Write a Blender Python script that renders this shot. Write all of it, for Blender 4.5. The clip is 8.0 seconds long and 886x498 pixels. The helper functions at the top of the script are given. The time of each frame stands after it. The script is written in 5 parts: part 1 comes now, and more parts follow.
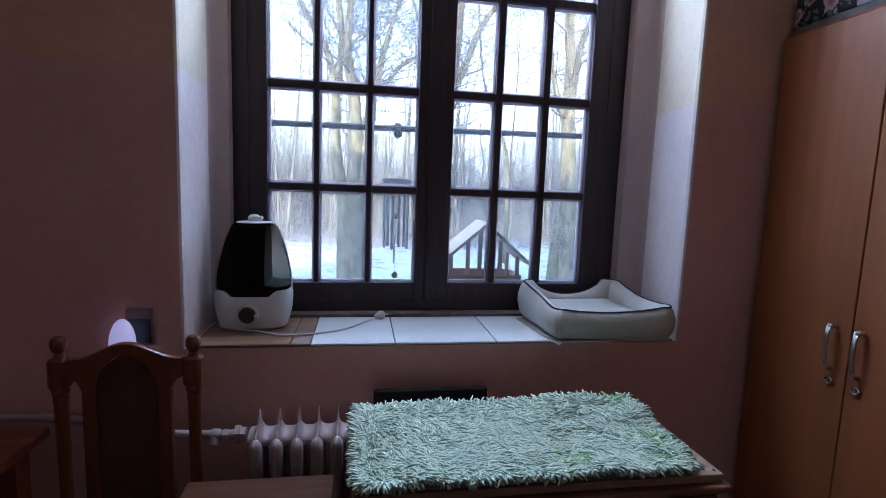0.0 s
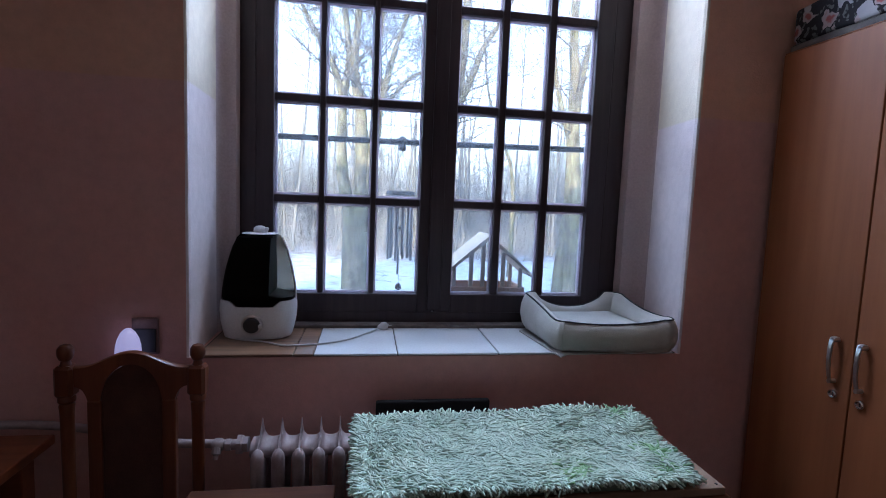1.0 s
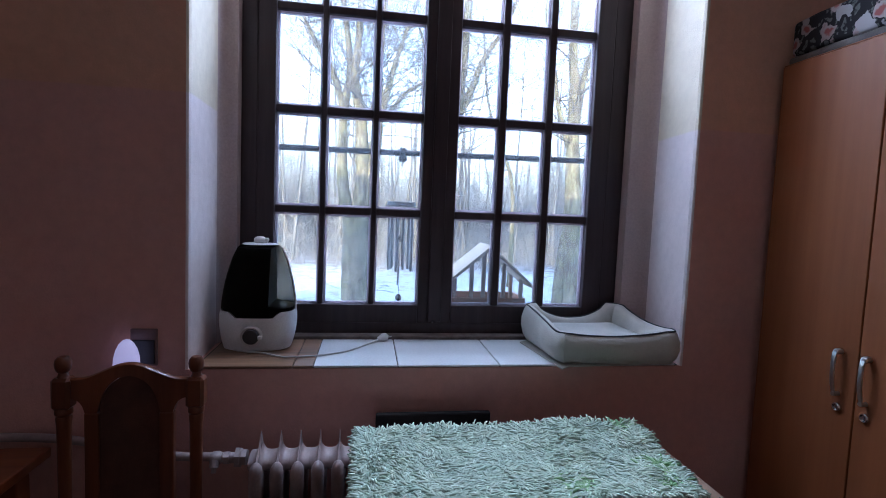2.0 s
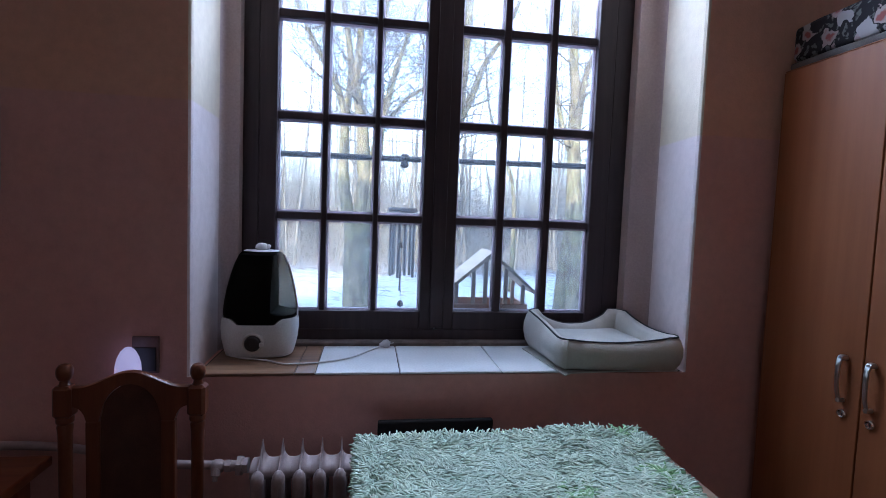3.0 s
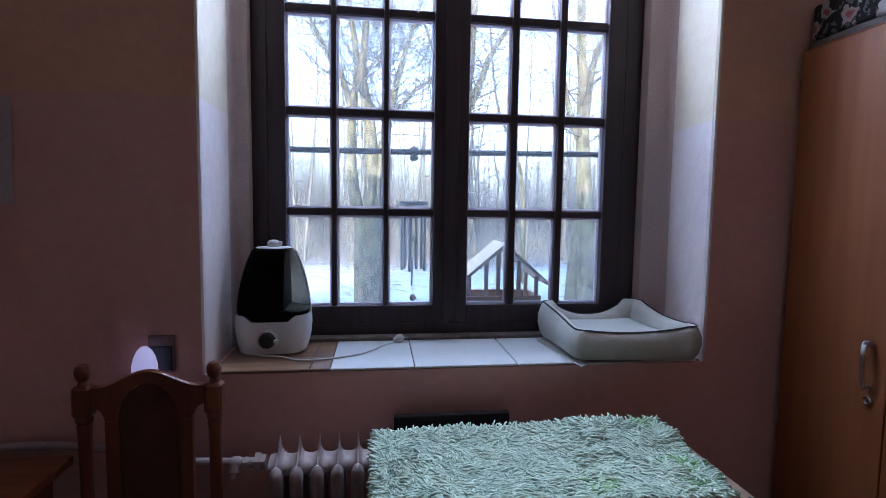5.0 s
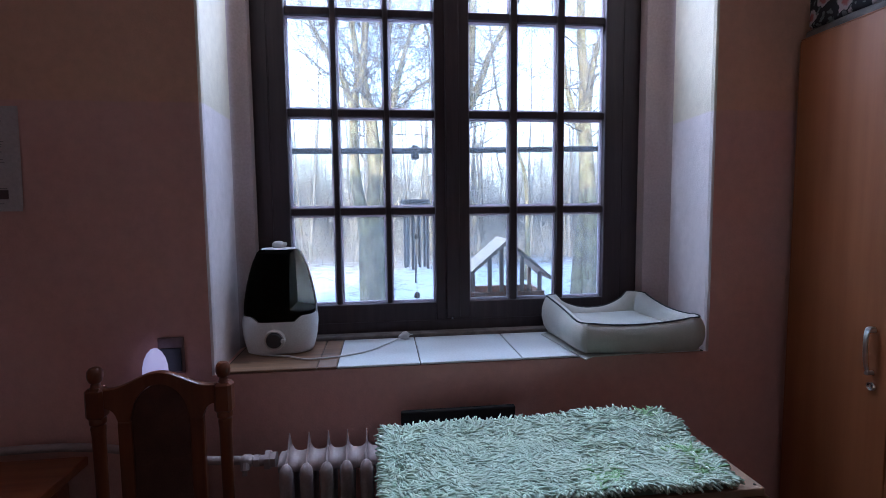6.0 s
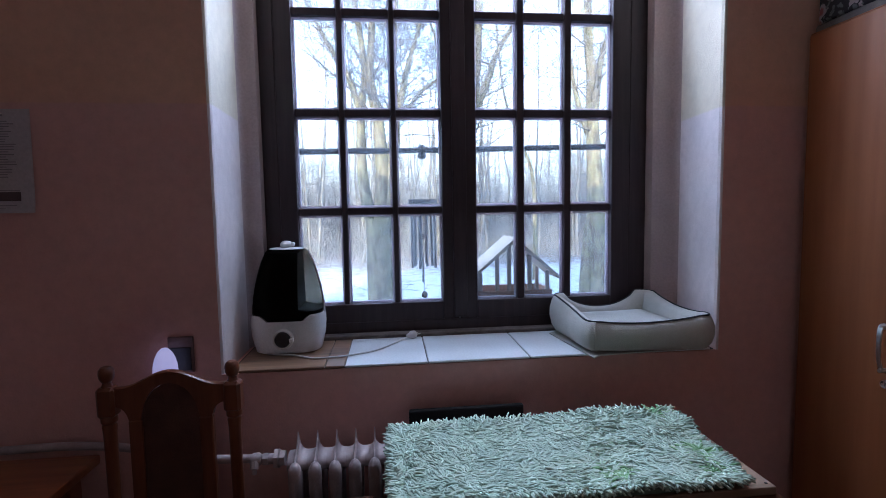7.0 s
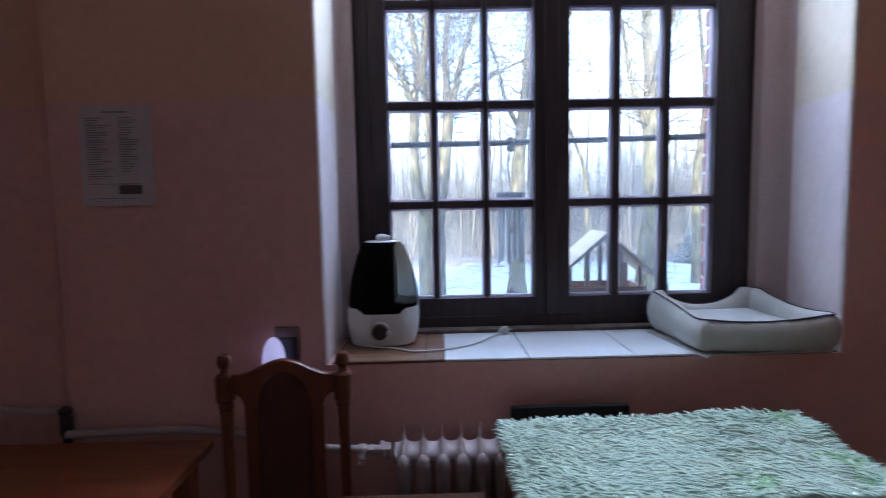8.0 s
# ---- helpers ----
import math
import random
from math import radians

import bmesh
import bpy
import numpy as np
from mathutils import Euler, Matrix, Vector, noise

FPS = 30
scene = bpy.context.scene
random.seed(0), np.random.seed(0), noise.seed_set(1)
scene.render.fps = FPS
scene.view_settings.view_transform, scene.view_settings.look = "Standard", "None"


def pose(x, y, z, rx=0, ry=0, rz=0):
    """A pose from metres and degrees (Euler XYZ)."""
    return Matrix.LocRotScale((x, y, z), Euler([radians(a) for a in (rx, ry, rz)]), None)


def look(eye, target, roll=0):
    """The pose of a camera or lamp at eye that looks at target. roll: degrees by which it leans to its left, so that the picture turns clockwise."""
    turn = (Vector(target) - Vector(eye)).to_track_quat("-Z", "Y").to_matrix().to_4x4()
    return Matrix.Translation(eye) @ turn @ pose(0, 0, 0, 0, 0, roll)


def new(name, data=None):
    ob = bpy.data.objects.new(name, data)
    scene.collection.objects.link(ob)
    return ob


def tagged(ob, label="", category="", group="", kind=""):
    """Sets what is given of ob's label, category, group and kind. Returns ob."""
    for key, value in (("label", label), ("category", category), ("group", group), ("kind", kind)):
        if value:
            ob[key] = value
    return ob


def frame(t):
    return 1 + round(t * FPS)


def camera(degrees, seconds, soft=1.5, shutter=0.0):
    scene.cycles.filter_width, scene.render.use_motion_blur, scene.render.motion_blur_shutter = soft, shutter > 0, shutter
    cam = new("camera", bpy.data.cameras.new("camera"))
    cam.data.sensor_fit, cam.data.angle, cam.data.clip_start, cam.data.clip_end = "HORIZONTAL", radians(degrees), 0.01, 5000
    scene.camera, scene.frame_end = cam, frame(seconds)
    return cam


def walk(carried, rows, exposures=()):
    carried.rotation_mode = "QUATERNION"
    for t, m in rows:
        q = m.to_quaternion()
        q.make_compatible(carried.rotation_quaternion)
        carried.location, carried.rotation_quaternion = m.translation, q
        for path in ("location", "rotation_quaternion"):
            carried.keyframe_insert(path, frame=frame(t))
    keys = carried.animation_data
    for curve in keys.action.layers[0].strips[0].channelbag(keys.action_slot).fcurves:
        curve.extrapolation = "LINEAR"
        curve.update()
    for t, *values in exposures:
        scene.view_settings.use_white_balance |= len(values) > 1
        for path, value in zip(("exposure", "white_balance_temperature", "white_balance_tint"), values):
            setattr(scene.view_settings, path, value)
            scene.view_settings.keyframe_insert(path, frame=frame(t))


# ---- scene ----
cam = camera(83.7, 8.0, soft=0.8, shutter=0.5)
PATH = [
    (0, (0.385, 0.412, 1.459), (0.712, 2.37, 1.218), 2.1),
    (0.5, (0.381, 0.401, 1.461), (0.703, 2.362, 1.232), 2.0),
    (1, (0.39, 0.395, 1.456), (0.696, 2.362, 1.267), 2.3),
    (1.5, (0.389, 0.398, 1.456), (0.695, 2.367, 1.291), 2.4),
    (3, (0.387, 0.403, 1.464), (0.686, 2.376, 1.334), 2.2),
    (3.5, (0.385, 0.412, 1.46), (0.692, 2.384, 1.328), 1.6),
    (4, (0.382, 0.423, 1.459), (0.674, 2.397, 1.322), 1.4),
    (4.5, (0.38, 0.425, 1.462), (0.651, 2.401, 1.311), 1.4),
    (6, (0.386, 0.402, 1.458), (0.627, 2.381, 1.293), -0.6),
    (6.5, (0.39, 0.399, 1.451), (0.614, 2.38, 1.294), -0.8),
    (7, (0.388, 0.401, 1.452), (0.598, 2.383, 1.29), -1.0),
    (7.2, (0.385, 0.402, 1.45), (0.58, 2.384, 1.291), -1.1),
    (7.5, (0.348, 0.407, 1.444), (0.51, 2.394, 1.281), -1.0),
    (7.7, (0.312, 0.416, 1.439), (0.43, 2.404, 1.278), -1.1),
    (7.8, (0.28, 0.421, 1.437), (0.372, 2.41, 1.276), -1.15),
    (8, (0.203, 0.442, 1.436), (0.237, 2.434, 1.27), -1.1),
]
EXPOSURE, KELVIN, TINT = 3.50, 5420, 20
walk(cam, [(t, look(eye, target, roll)) for t, eye, target, roll in PATH],
     exposures=[(0.0, EXPOSURE, KELVIN, TINT), (7.3, EXPOSURE, KELVIN, TINT), (8.0, EXPOSURE + 0.2, KELVIN, TINT)])

# ---- light: hazy winter sky, low sun behind the house ----
SUN_EL, SUN_AZ = 14.0, 205.0     # degrees; azimuth clockwise from +y
world = bpy.data.worlds.new("winter_sky")
scene.world = world
world.use_nodes = True
wt = world.node_tree
sky = wt.nodes.new("ShaderNodeTexSky")
sky.sky_type, sky.sun_disc = "NISHITA", False
sky.sun_elevation, sky.sun_rotation = radians(SUN_EL), radians(SUN_AZ)
sky.air_density, sky.dust_density, sky.ozone_density = 1.0, 2.0, 1.0
veil = wt.nodes.new("ShaderNodeMix")           # an even high veil of cloud over the clear sky
veil.data_type, veil.blend_type = "RGBA", "ADD"
veil.inputs[0].default_value = 1.0
veil.inputs[7].default_value = (1.25, 1.40, 1.55, 1)
wt.links.new(sky.outputs["Color"], veil.inputs[6])
wt.nodes["Background"].inputs["Strength"].default_value = 0.15
wt.links.new(veil.outputs[2], wt.nodes["Background"].inputs["Color"])
sun = new("sun", bpy.data.lights.new("sun", "SUN"))
sun.data.energy, sun.data.angle, sun.data.color = 2.1, radians(0.5), (1.0, 0.76, 0.44)
_a, _e = radians(SUN_AZ), radians(SUN_EL)
sun.matrix_world = look((0, 0, 30), (-math.sin(_a) * math.cos(_e) , -math.cos(_a) * math.cos(_e), 30 - math.sin(_e)))

# added area lamp, hidden above the view, that stands in for the upper sky
sky_lamp = new("sky_lamp", bpy.data.lights.new("sky_lamp", "AREA"))
sky_lamp.data.shape, sky_lamp.data.size, sky_lamp.data.size_y = "RECTANGLE", 1.34, 0.52
sky_lamp.data.energy, sky_lamp.data.color = 5.9, (0.78, 0.89, 1.0)
sky_lamp.matrix_world = look((0.67, 2.56, 2.77), (0.67, 1.56, 2.32))


# ---- materials ----
def material(name, rough=0.6, metal=0.0, **sockets):
    m = bpy.data.materials.new(name)
    m.use_nodes = True
    b = m.node_tree.nodes["Principled BSDF"]
    b.inputs["Roughness"].default_value, b.inputs["Metallic"].default_value = rough, metal
    for key, value in sockets.items():
        b.inputs[key.replace("_", " ")].default_value = value
    return m


def node(m, kind, **values):
    n = m.node_tree.nodes.new("ShaderNode" + kind)
    for key, value in values.items():
        n.inputs[key.replace("_", " ")].default_value = value
    return n


def link(m, a, out, b, inp):
    m.node_tree.links.new(a.outputs[out], b.inputs[inp])


def ramp(m, source, out, stops):
    r = m.node_tree.nodes.new("ShaderNodeValToRGB")
    while len(r.color_ramp.elements) < len(stops):
        r.color_ramp.elements.new(0.5)
    for e, (p, c) in zip(r.color_ramp.elements, stops):
        e.position, e.color = p, (*c, 1)
    link(m, source, out, r, "Fac")
    return r


def mix(m, fac, a, b, mode="MIX"):
    """fac: number or (node, output); a, b: (node, output) or colour."""
    n = m.node_tree.nodes.new("ShaderNodeMix")
    n.data_type, n.blend_type = "RGBA", mode
    for idx, v in ((0, fac), (6, a), (7, b)):
        if isinstance(v, tuple) and not isinstance(v[0], (int, float)):
            m.node_tree.links.new(v[0].outputs[v[1]], n.inputs[idx])
        else:
            n.inputs[idx].default_value = v if isinstance(v, (int, float)) else (*v, 1)
    return (n, 2)


def paint(m, colour, bump=None, strength=0.2, distance=0.002):
    b = m.node_tree.nodes["Principled BSDF"]
    m.node_tree.links.new(colour[0].outputs[colour[1]], b.inputs["Base Color"])
    if bump:
        n = node(m, "Bump", Strength=strength, Distance=distance)
        m.node_tree.links.new(bump[0].outputs[bump[1]], n.inputs["Height"])
        link(m, n, "Normal", b, "Normal")
    return m


def coords(m, scale=(1, 1, 1), which="Object"):
    tc = node(m, "TexCoord")
    mp = node(m, "Mapping")
    mp.inputs["Scale"].default_value = scale
    link(m, tc, which, mp, "Vector")
    return mp


def noisy(m, vec, scale, detail=4.0, rough=0.55):
    n = node(m, "TexNoise", Scale=scale, Detail=detail, Roughness=rough)
    link(m, vec, "Vector", n, "Vector")
    return n


def mottled(name, dark, light, scale=8.0, fine=90.0, rough=0.6, metal=0.0, bump=0.15, distance=0.002, **sockets):
    """Two-scale colour variation with a fine relief."""
    m = material(name, rough, metal, **sockets)
    v = coords(m)
    big, small = noisy(m, v, scale), noisy(m, v, fine, 3.0)
    base = ramp(m, big, "Fac", [(0.3, dark), (0.7, light)])
    tone = ramp(m, small, "Fac", [(0.3, (0.85, 0.85, 0.85)), (0.7, (1.0, 1.0, 1.0))])
    return paint(m, mix(m, 1.0, (base, "Color"), (tone, "Color"), "MULTIPLY"), (small, "Fac"), bump, distance)


def wooden(name, dark, mid, light, axis="z", scale=1.0, rough=0.4, bump=0.08, coat=0.0):
    """Grain that runs along one axis, with wide figure and fine pores."""
    m = material(name, rough, Coat_Weight=coat, Coat_Roughness=0.25)
    s = {"x": (0.9, 14, 14), "y": (14, 0.9, 14), "z": (14, 14, 0.9)}[axis]
    v = coords(m, tuple(k * scale for k in s))
    big = noisy(m, v, 0.45, 3.0, 0.5)
    grain = noisy(m, v, 2.6, 6.0, 0.65)
    base = ramp(m, grain, "Fac", [(0.28, dark), (0.52, mid), (0.78, light)])
    tone = ramp(m, big, "Fac", [(0.3, (0.74, 0.72, 0.70)), (0.7, (1.0, 1.0, 1.0))])
    return paint(m, mix(m, 1.0, (base, "Color"), (tone, "Color"), "MULTIPLY"), (grain, "Fac"), bump, 0.001)


def wall_paint(name, low_dark, low_light, high_dark, high_light):
    """Two coats that meet at one height, with faint patches, scuffs and roller grain."""
    m = material(name, 0.75)
    pos = node(m, "NewGeometry")
    sep = node(m, "SeparateXYZ")
    link(m, pos, "Position", sep, "Vector")
    v = coords(m)
    wob = noisy(m, v, 9.0, 2.0)
    add = m.node_tree.nodes.new("ShaderNodeMath")
    add.operation = "MULTIPLY_ADD"
    link(m, wob, "Fac", add, 0)
    add.inputs[1].default_value = 0.008
    link(m, sep, "Z", add, 2)
    edge = node(m, "MapRange", From_Min=1.783, From_Max=1.791)
    link(m, add, 0, edge, "Value")
    big, small, mid = noisy(m, v, 2.2), noisy(m, v, 160.0, 3.0), noisy(m, v, 26.0, 5.0, 0.7)
    low = ramp(m, big, "Fac", [(0.3, low_dark), (0.7, low_light)])
    high = ramp(m, big, "Fac", [(0.3, high_dark), (0.7, high_light)])
    scuff = ramp(m, mid, "Fac", [(0.25, (0.87, 0.86, 0.86)), (0.65, (1, 1, 1))])
    coat = mix(m, (edge, "Result"), (low, "Color"), (high, "Color"))
    both = m.node_tree.nodes.new("ShaderNodeMath")
    both.operation = "MULTIPLY_ADD"
    link(m, mid, "Fac", both, 0)
    both.inputs[1].default_value = 1.6
    link(m, small, "Fac", both, 2)
    return paint(m, mix(m, 1.0, coat, (scuff, "Color"), "MULTIPLY"), (both, 0), 0.3, 0.0025)


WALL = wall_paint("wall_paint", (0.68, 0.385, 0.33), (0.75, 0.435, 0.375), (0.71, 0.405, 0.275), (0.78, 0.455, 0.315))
# the wall's coats made paler, with window light on the reveal in the colour
LIT_WALL = wall_paint("lit_wall_paint", (0.72, 0.63, 0.62), (0.78, 0.69, 0.68), (0.67, 0.59, 0.46), (0.73, 0.65, 0.51))
# one even mauve, darker than the reveal beside it
REBATE = mottled("rebate_mauve", (0.47, 0.375, 0.36), (0.54, 0.43, 0.41), 3.0, 120.0, 0.8)
# unseen east wall: made dark brown so it bounces less light
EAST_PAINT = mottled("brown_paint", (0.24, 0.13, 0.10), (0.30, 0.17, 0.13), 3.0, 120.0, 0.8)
CEILING = mottled("ceiling_paint", (0.74, 0.69, 0.62), (0.82, 0.77, 0.70), 3.0, 120.0, 0.8)
# unseen south wall: pale, as a reflector that fills the window wall
SOUTH_PAINT = mottled("cream_paint", (0.62, 0.455, 0.35), (0.70, 0.52, 0.40), 3.0, 120.0, 0.8)
FLOOR_WOOD = wooden("floor_wood", (0.07, 0.032, 0.017), (0.10, 0.048, 0.026), (0.135, 0.066, 0.038), "y", rough=0.45)
FRAME_WOOD = wooden("window_wood", (0.028, 0.016, 0.020), (0.042, 0.025, 0.029), (0.060, 0.037, 0.040), "z", rough=0.5)
SILL_TILE = mottled("sill_tile", (0.74, 0.77, 0.78), (0.80, 0.83, 0.84), 6.0, 140.0, 0.28, bump=0.03)
SILL_TAN = wooden("sill_tan_tile", (0.13, 0.07, 0.04), (0.27, 0.155, 0.09), (0.42, 0.27, 0.17), "x", rough=0.35)
GROUT = mottled("grout", (0.08, 0.075, 0.07), (0.14, 0.13, 0.12), 20.0, 200.0, 0.9)
MORTAR = mottled("mortar", (0.16, 0.13, 0.11), (0.28, 0.24, 0.20), 14.0, 160.0, 0.95, bump=0.5)
DUSTY = mottled("dusty_mortar", (0.10, 0.08, 0.07), (0.24, 0.20, 0.18), 18.0, 120.0, 0.95, bump=0.6)
WARDROBE_WOOD = wooden("wardrobe_laminate", (0.29, 0.098, 0.034), (0.345, 0.119, 0.042), (0.395, 0.140, 0.051), "z", 0.5, rough=0.5, bump=0.03)
WARDROBE_WOOD.node_tree.nodes["Principled BSDF"].inputs["Specular IOR Level"].default_value = 0.4
CHAIR_WOOD = wooden("chair_wood", (0.115, 0.030, 0.010), (0.175, 0.048, 0.016), (0.23, 0.070, 0.025), "z", rough=0.35, coat=0.2)
TABLE_WOOD = wooden("table_wood", (0.17, 0.045, 0.016), (0.25, 0.07, 0.025), (0.32, 0.10, 0.038), "x", rough=0.35, coat=0.1)
SIDE_WOOD = wooden("side_table_wood", (0.068, 0.022, 0.009), (0.105, 0.035, 0.0135), (0.14, 0.051, 0.021), "x", rough=0.6)
SIDE_WOOD.node_tree.nodes["Principled BSDF"].inputs["Specular IOR Level"].default_value = 0.2
CABINET_WOOD = wooden("cabinet_wood", (0.13, 0.05, 0.025), (0.19, 0.075, 0.035), (0.25, 0.105, 0.05), "x", rough=0.4)
BOARD_WOOD = wooden("board_wood", (0.26, 0.17, 0.11), (0.34, 0.23, 0.15), (0.42, 0.29, 0.19), "x", rough=0.6)
RADIATOR_PAINT = mottled("radiator_paint", (0.36, 0.29, 0.28), (0.47, 0.385, 0.37), 16.0, 120.0, 0.45)
STEEL = material("brushed_steel", 0.3, 1.0, Base_Color=(0.62, 0.62, 0.60, 1))
CHROME = material("chrome", 0.15, 1.0, Base_Color=(0.75, 0.75, 0.75, 1))
WHITE_PLASTIC = mottled("white_plastic", (0.70, 0.70, 0.69), (0.76, 0.76, 0.75), 5.0, 200.0, 0.35, bump=0.02)
BLACK_PLASTIC = mottled("black_plastic", (0.018, 0.019, 0.021), (0.027, 0.028, 0.031), 9.0, 200.0, 0.35, bump=0.03)
BED_FABRIC = mottled("bed_canvas", (0.50, 0.50, 0.45), (0.60, 0.59, 0.54), 10.0, 320.0, 0.95, bump=0.5)
PIPING = material("bed_piping", 0.8, Base_Color=(0.03, 0.032, 0.035, 1))
PALE_STONE = mottled("pale_stone", (0.52, 0.52, 0.52), (0.72, 0.73, 0.74), 9.0, 90.0, 0.9, bump=0.4)
BRICK = mottled("red_brick", (0.26, 0.075, 0.05), (0.38, 0.13, 0.085), 11.0, 120.0, 0.9, bump=0.5)
# paler than the bark, for frost and for the haze outdoors
TWIG = mottled("frost_haze_bark", (0.13, 0.136, 0.132), (0.25, 0.258, 0.252), 3.0, 20.0, 0.95)
FEEDER_WOOD = wooden("feeder_wood", (0.54, 0.42, 0.29), (0.66, 0.52, 0.37), (0.74, 0.60, 0.45), "y", rough=0.75)


def hazed_glass():
    """Glass tinted to dim the view outdoors; a thin translucent layer adds daylight haze."""
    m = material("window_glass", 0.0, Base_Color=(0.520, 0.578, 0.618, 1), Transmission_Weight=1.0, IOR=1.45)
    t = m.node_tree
    haze = t.nodes.new("ShaderNodeBsdfTranslucent")
    haze.inputs["Color"].default_value = (0.82, 0.87, 0.92, 1)
    haze_noise = noisy(m, coords(m), 5.0, 4.0, 0.6)
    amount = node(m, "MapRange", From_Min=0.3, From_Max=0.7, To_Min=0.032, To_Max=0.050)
    link(m, haze_noise, "Fac", amount, "Value")
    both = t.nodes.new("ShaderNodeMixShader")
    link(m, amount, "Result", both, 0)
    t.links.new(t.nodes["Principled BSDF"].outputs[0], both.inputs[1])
    t.links.new(haze.outputs[0], both.inputs[2])
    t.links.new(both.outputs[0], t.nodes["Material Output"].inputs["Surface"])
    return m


GLASS = hazed_glass()

EVERGREEN = mottled("evergreen", (0.05, 0.075, 0.065), (0.26, 0.30, 0.30), 2.0, 12.0, 0.9)
CORD_WHITE = mottled("cord_white", (0.62, 0.61, 0.60), (0.70, 0.69, 0.68), 9.0, 90.0, 0.45, bump=0.02)
DARK_CLOTH = mottled("dark_cloth", (0.070, 0.028, 0.018), (0.11, 0.045, 0.029), 14.0, 260.0, 0.95, bump=0.5)
GREY_CLOTH = mottled("grey_cloth", (0.11, 0.098, 0.09), (0.20, 0.18, 0.165), 12.0, 260.0, 0.95, bump=0.4)
SOCKET = mottled("socket_plastic", (0.20, 0.125, 0.115), (0.25, 0.16, 0.145), 10.0, 150.0, 0.4)
PAPER = mottled("paper", (0.54, 0.49, 0.50), (0.60, 0.55, 0.56), 8.0, 120.0, 0.85, bump=0.05)
INK_GREY = material("ink_grey", 0.9, Base_Color=(0.26, 0.24, 0.25, 1))
INK_DARK = material("ink_dark", 0.9, Base_Color=(0.10, 0.075, 0.08, 1))
GLOW = material("night_light_glow", 0.4, Base_Color=(0.85, 0.85, 0.9, 1), Emission_Color=(0.70, 0.66, 1.0, 1), Emission_Strength=0.036)


def yarn(name, dark, light):
    m = material(name, 0.95)
    g = node(m, "NewGeometry")
    v = coords(m)
    n = noisy(m, v, 9.0, 3.0)
    c = ramp(m, g, "Random Per Island", [(0.0, dark), (1.0, light)])
    t = ramp(m, n, "Fac", [(0.3, (0.82, 0.86, 0.88)), (0.7, (1, 1, 1))])
    return paint(m, mix(m, 1.0, (c, "Color"), (t, "Color"), "MULTIPLY"))


RUG_MINT = yarn("mint_yarn", (0.46, 0.59, 0.45), (0.69, 0.79, 0.64))
RUG_GREEN = yarn("green_yarn", (0.24, 0.44, 0.20), (0.44, 0.62, 0.36))
RUG_DARK = mottled("rug_backing", (0.13, 0.20, 0.15), (0.20, 0.29, 0.22), 10.0, 150.0, 0.95)


def floral():
    """Dark ground with pale blossoms and pink rose hearts."""
    m = material("floral_fabric", 0.85)
    v = coords(m)
    warp = noisy(m, v, 16.0, 3.0)
    vec = node(m, "VectorMath")
    vec.operation = "MULTIPLY_ADD"
    link(m, warp, "Color", vec, 0)
    vec.inputs[1].default_value = (0.085, 0.085, 0.085)
    link(m, v, "Vector", vec, 2)
    big, small = node(m, "TexVoronoi", Scale=14.0), node(m, "TexVoronoi", Scale=40.0)
    cut, flat = node(m, "SeparateXYZ"), node(m, "CombineXYZ")
    link(m, vec, "Vector", cut, "Vector")
    both = m.node_tree.nodes.new("ShaderNodeMath")
    link(m, cut, "X", both, 0), link(m, cut, "Z", both, 1)
    link(m, cut, "Y", flat, "X"), link(m, both, 0, flat, "Y")
    for n in (big, small):
        n.voronoi_dimensions = "2D"
        link(m, flat, "Vector", n, "Vector")
    ground = ramp(m, small, "Distance", [(0.16, (0.13, 0.14, 0.13)), (0.30, (0.012, 0.012, 0.016))])
    petal = ramp(m, big, "Distance", [(0.15, (0.34, 0.10, 0.09)), (0.27, (0.42, 0.34, 0.33))])
    sep = node(m, "SeparateColor")
    link(m, big, "Color", sep, 0)
    white = mix(m, (ramp(m, sep, "Red", [(0.58, (0, 0, 0)), (0.62, (1, 1, 1))]), "Color"), (petal, "Color"), (0.42, 0.40, 0.41))
    mask = ramp(m, big, "Distance", [(0.36, (1, 1, 1)), (0.40, (0, 0, 0))])
    return paint(m, mix(m, (mask, "Color"), (ground, "Color"), white), (warp, "Fac"), 0.3, 0.003)


FLORAL = floral()


def snow_ground():
    """Thin snow with dead leaves showing; bare leaf litter takes over towards the wood."""
    m = material("snow_ground", 0.85)
    pos = node(m, "NewGeometry")
    sep = node(m, "SeparateXYZ")
    link(m, pos, "Position", sep, "Vector")
    v = coords(m)
    big, small, fine = noisy(m, v, 0.35, 5.0, 0.6), noisy(m, v, 2.6, 7.0, 0.72), noisy(m, v, 14.0, 5.0, 0.7)
    far = node(m, "MapRange", From_Min=17.0, From_Max=27.0, To_Min=0.0, To_Max=0.19)
    link(m, sep, "Y", far, "Value")
    low = m.node_tree.nodes.new("ShaderNodeMath")
    low.operation = "SUBTRACT"
    link(m, small, "Fac", low, 0)
    link(m, far, "Result", low, 1)
    leaf = ramp(m, low, 0, [(0.34, (0.20, 0.155, 0.115)), (0.47, (0.44, 0.49, 0.52))])
    tone = ramp(m, big, "Fac", [(0.3, (0.80, 0.83, 0.86)), (0.65, (1, 1, 1))])
    dent = ramp(m, fine, "Fac", [(0.3, (0.80, 0.82, 0.84)), (0.6, (1, 1, 1))])
    c = mix(m, 1.0, (leaf, "Color"), (tone, "Color"), "MULTIPLY")
    return paint(m, mix(m, 1.0, c, (dent, "Color"), "MULTIPLY"), (small, "Fac"), 0.7, 0.08)


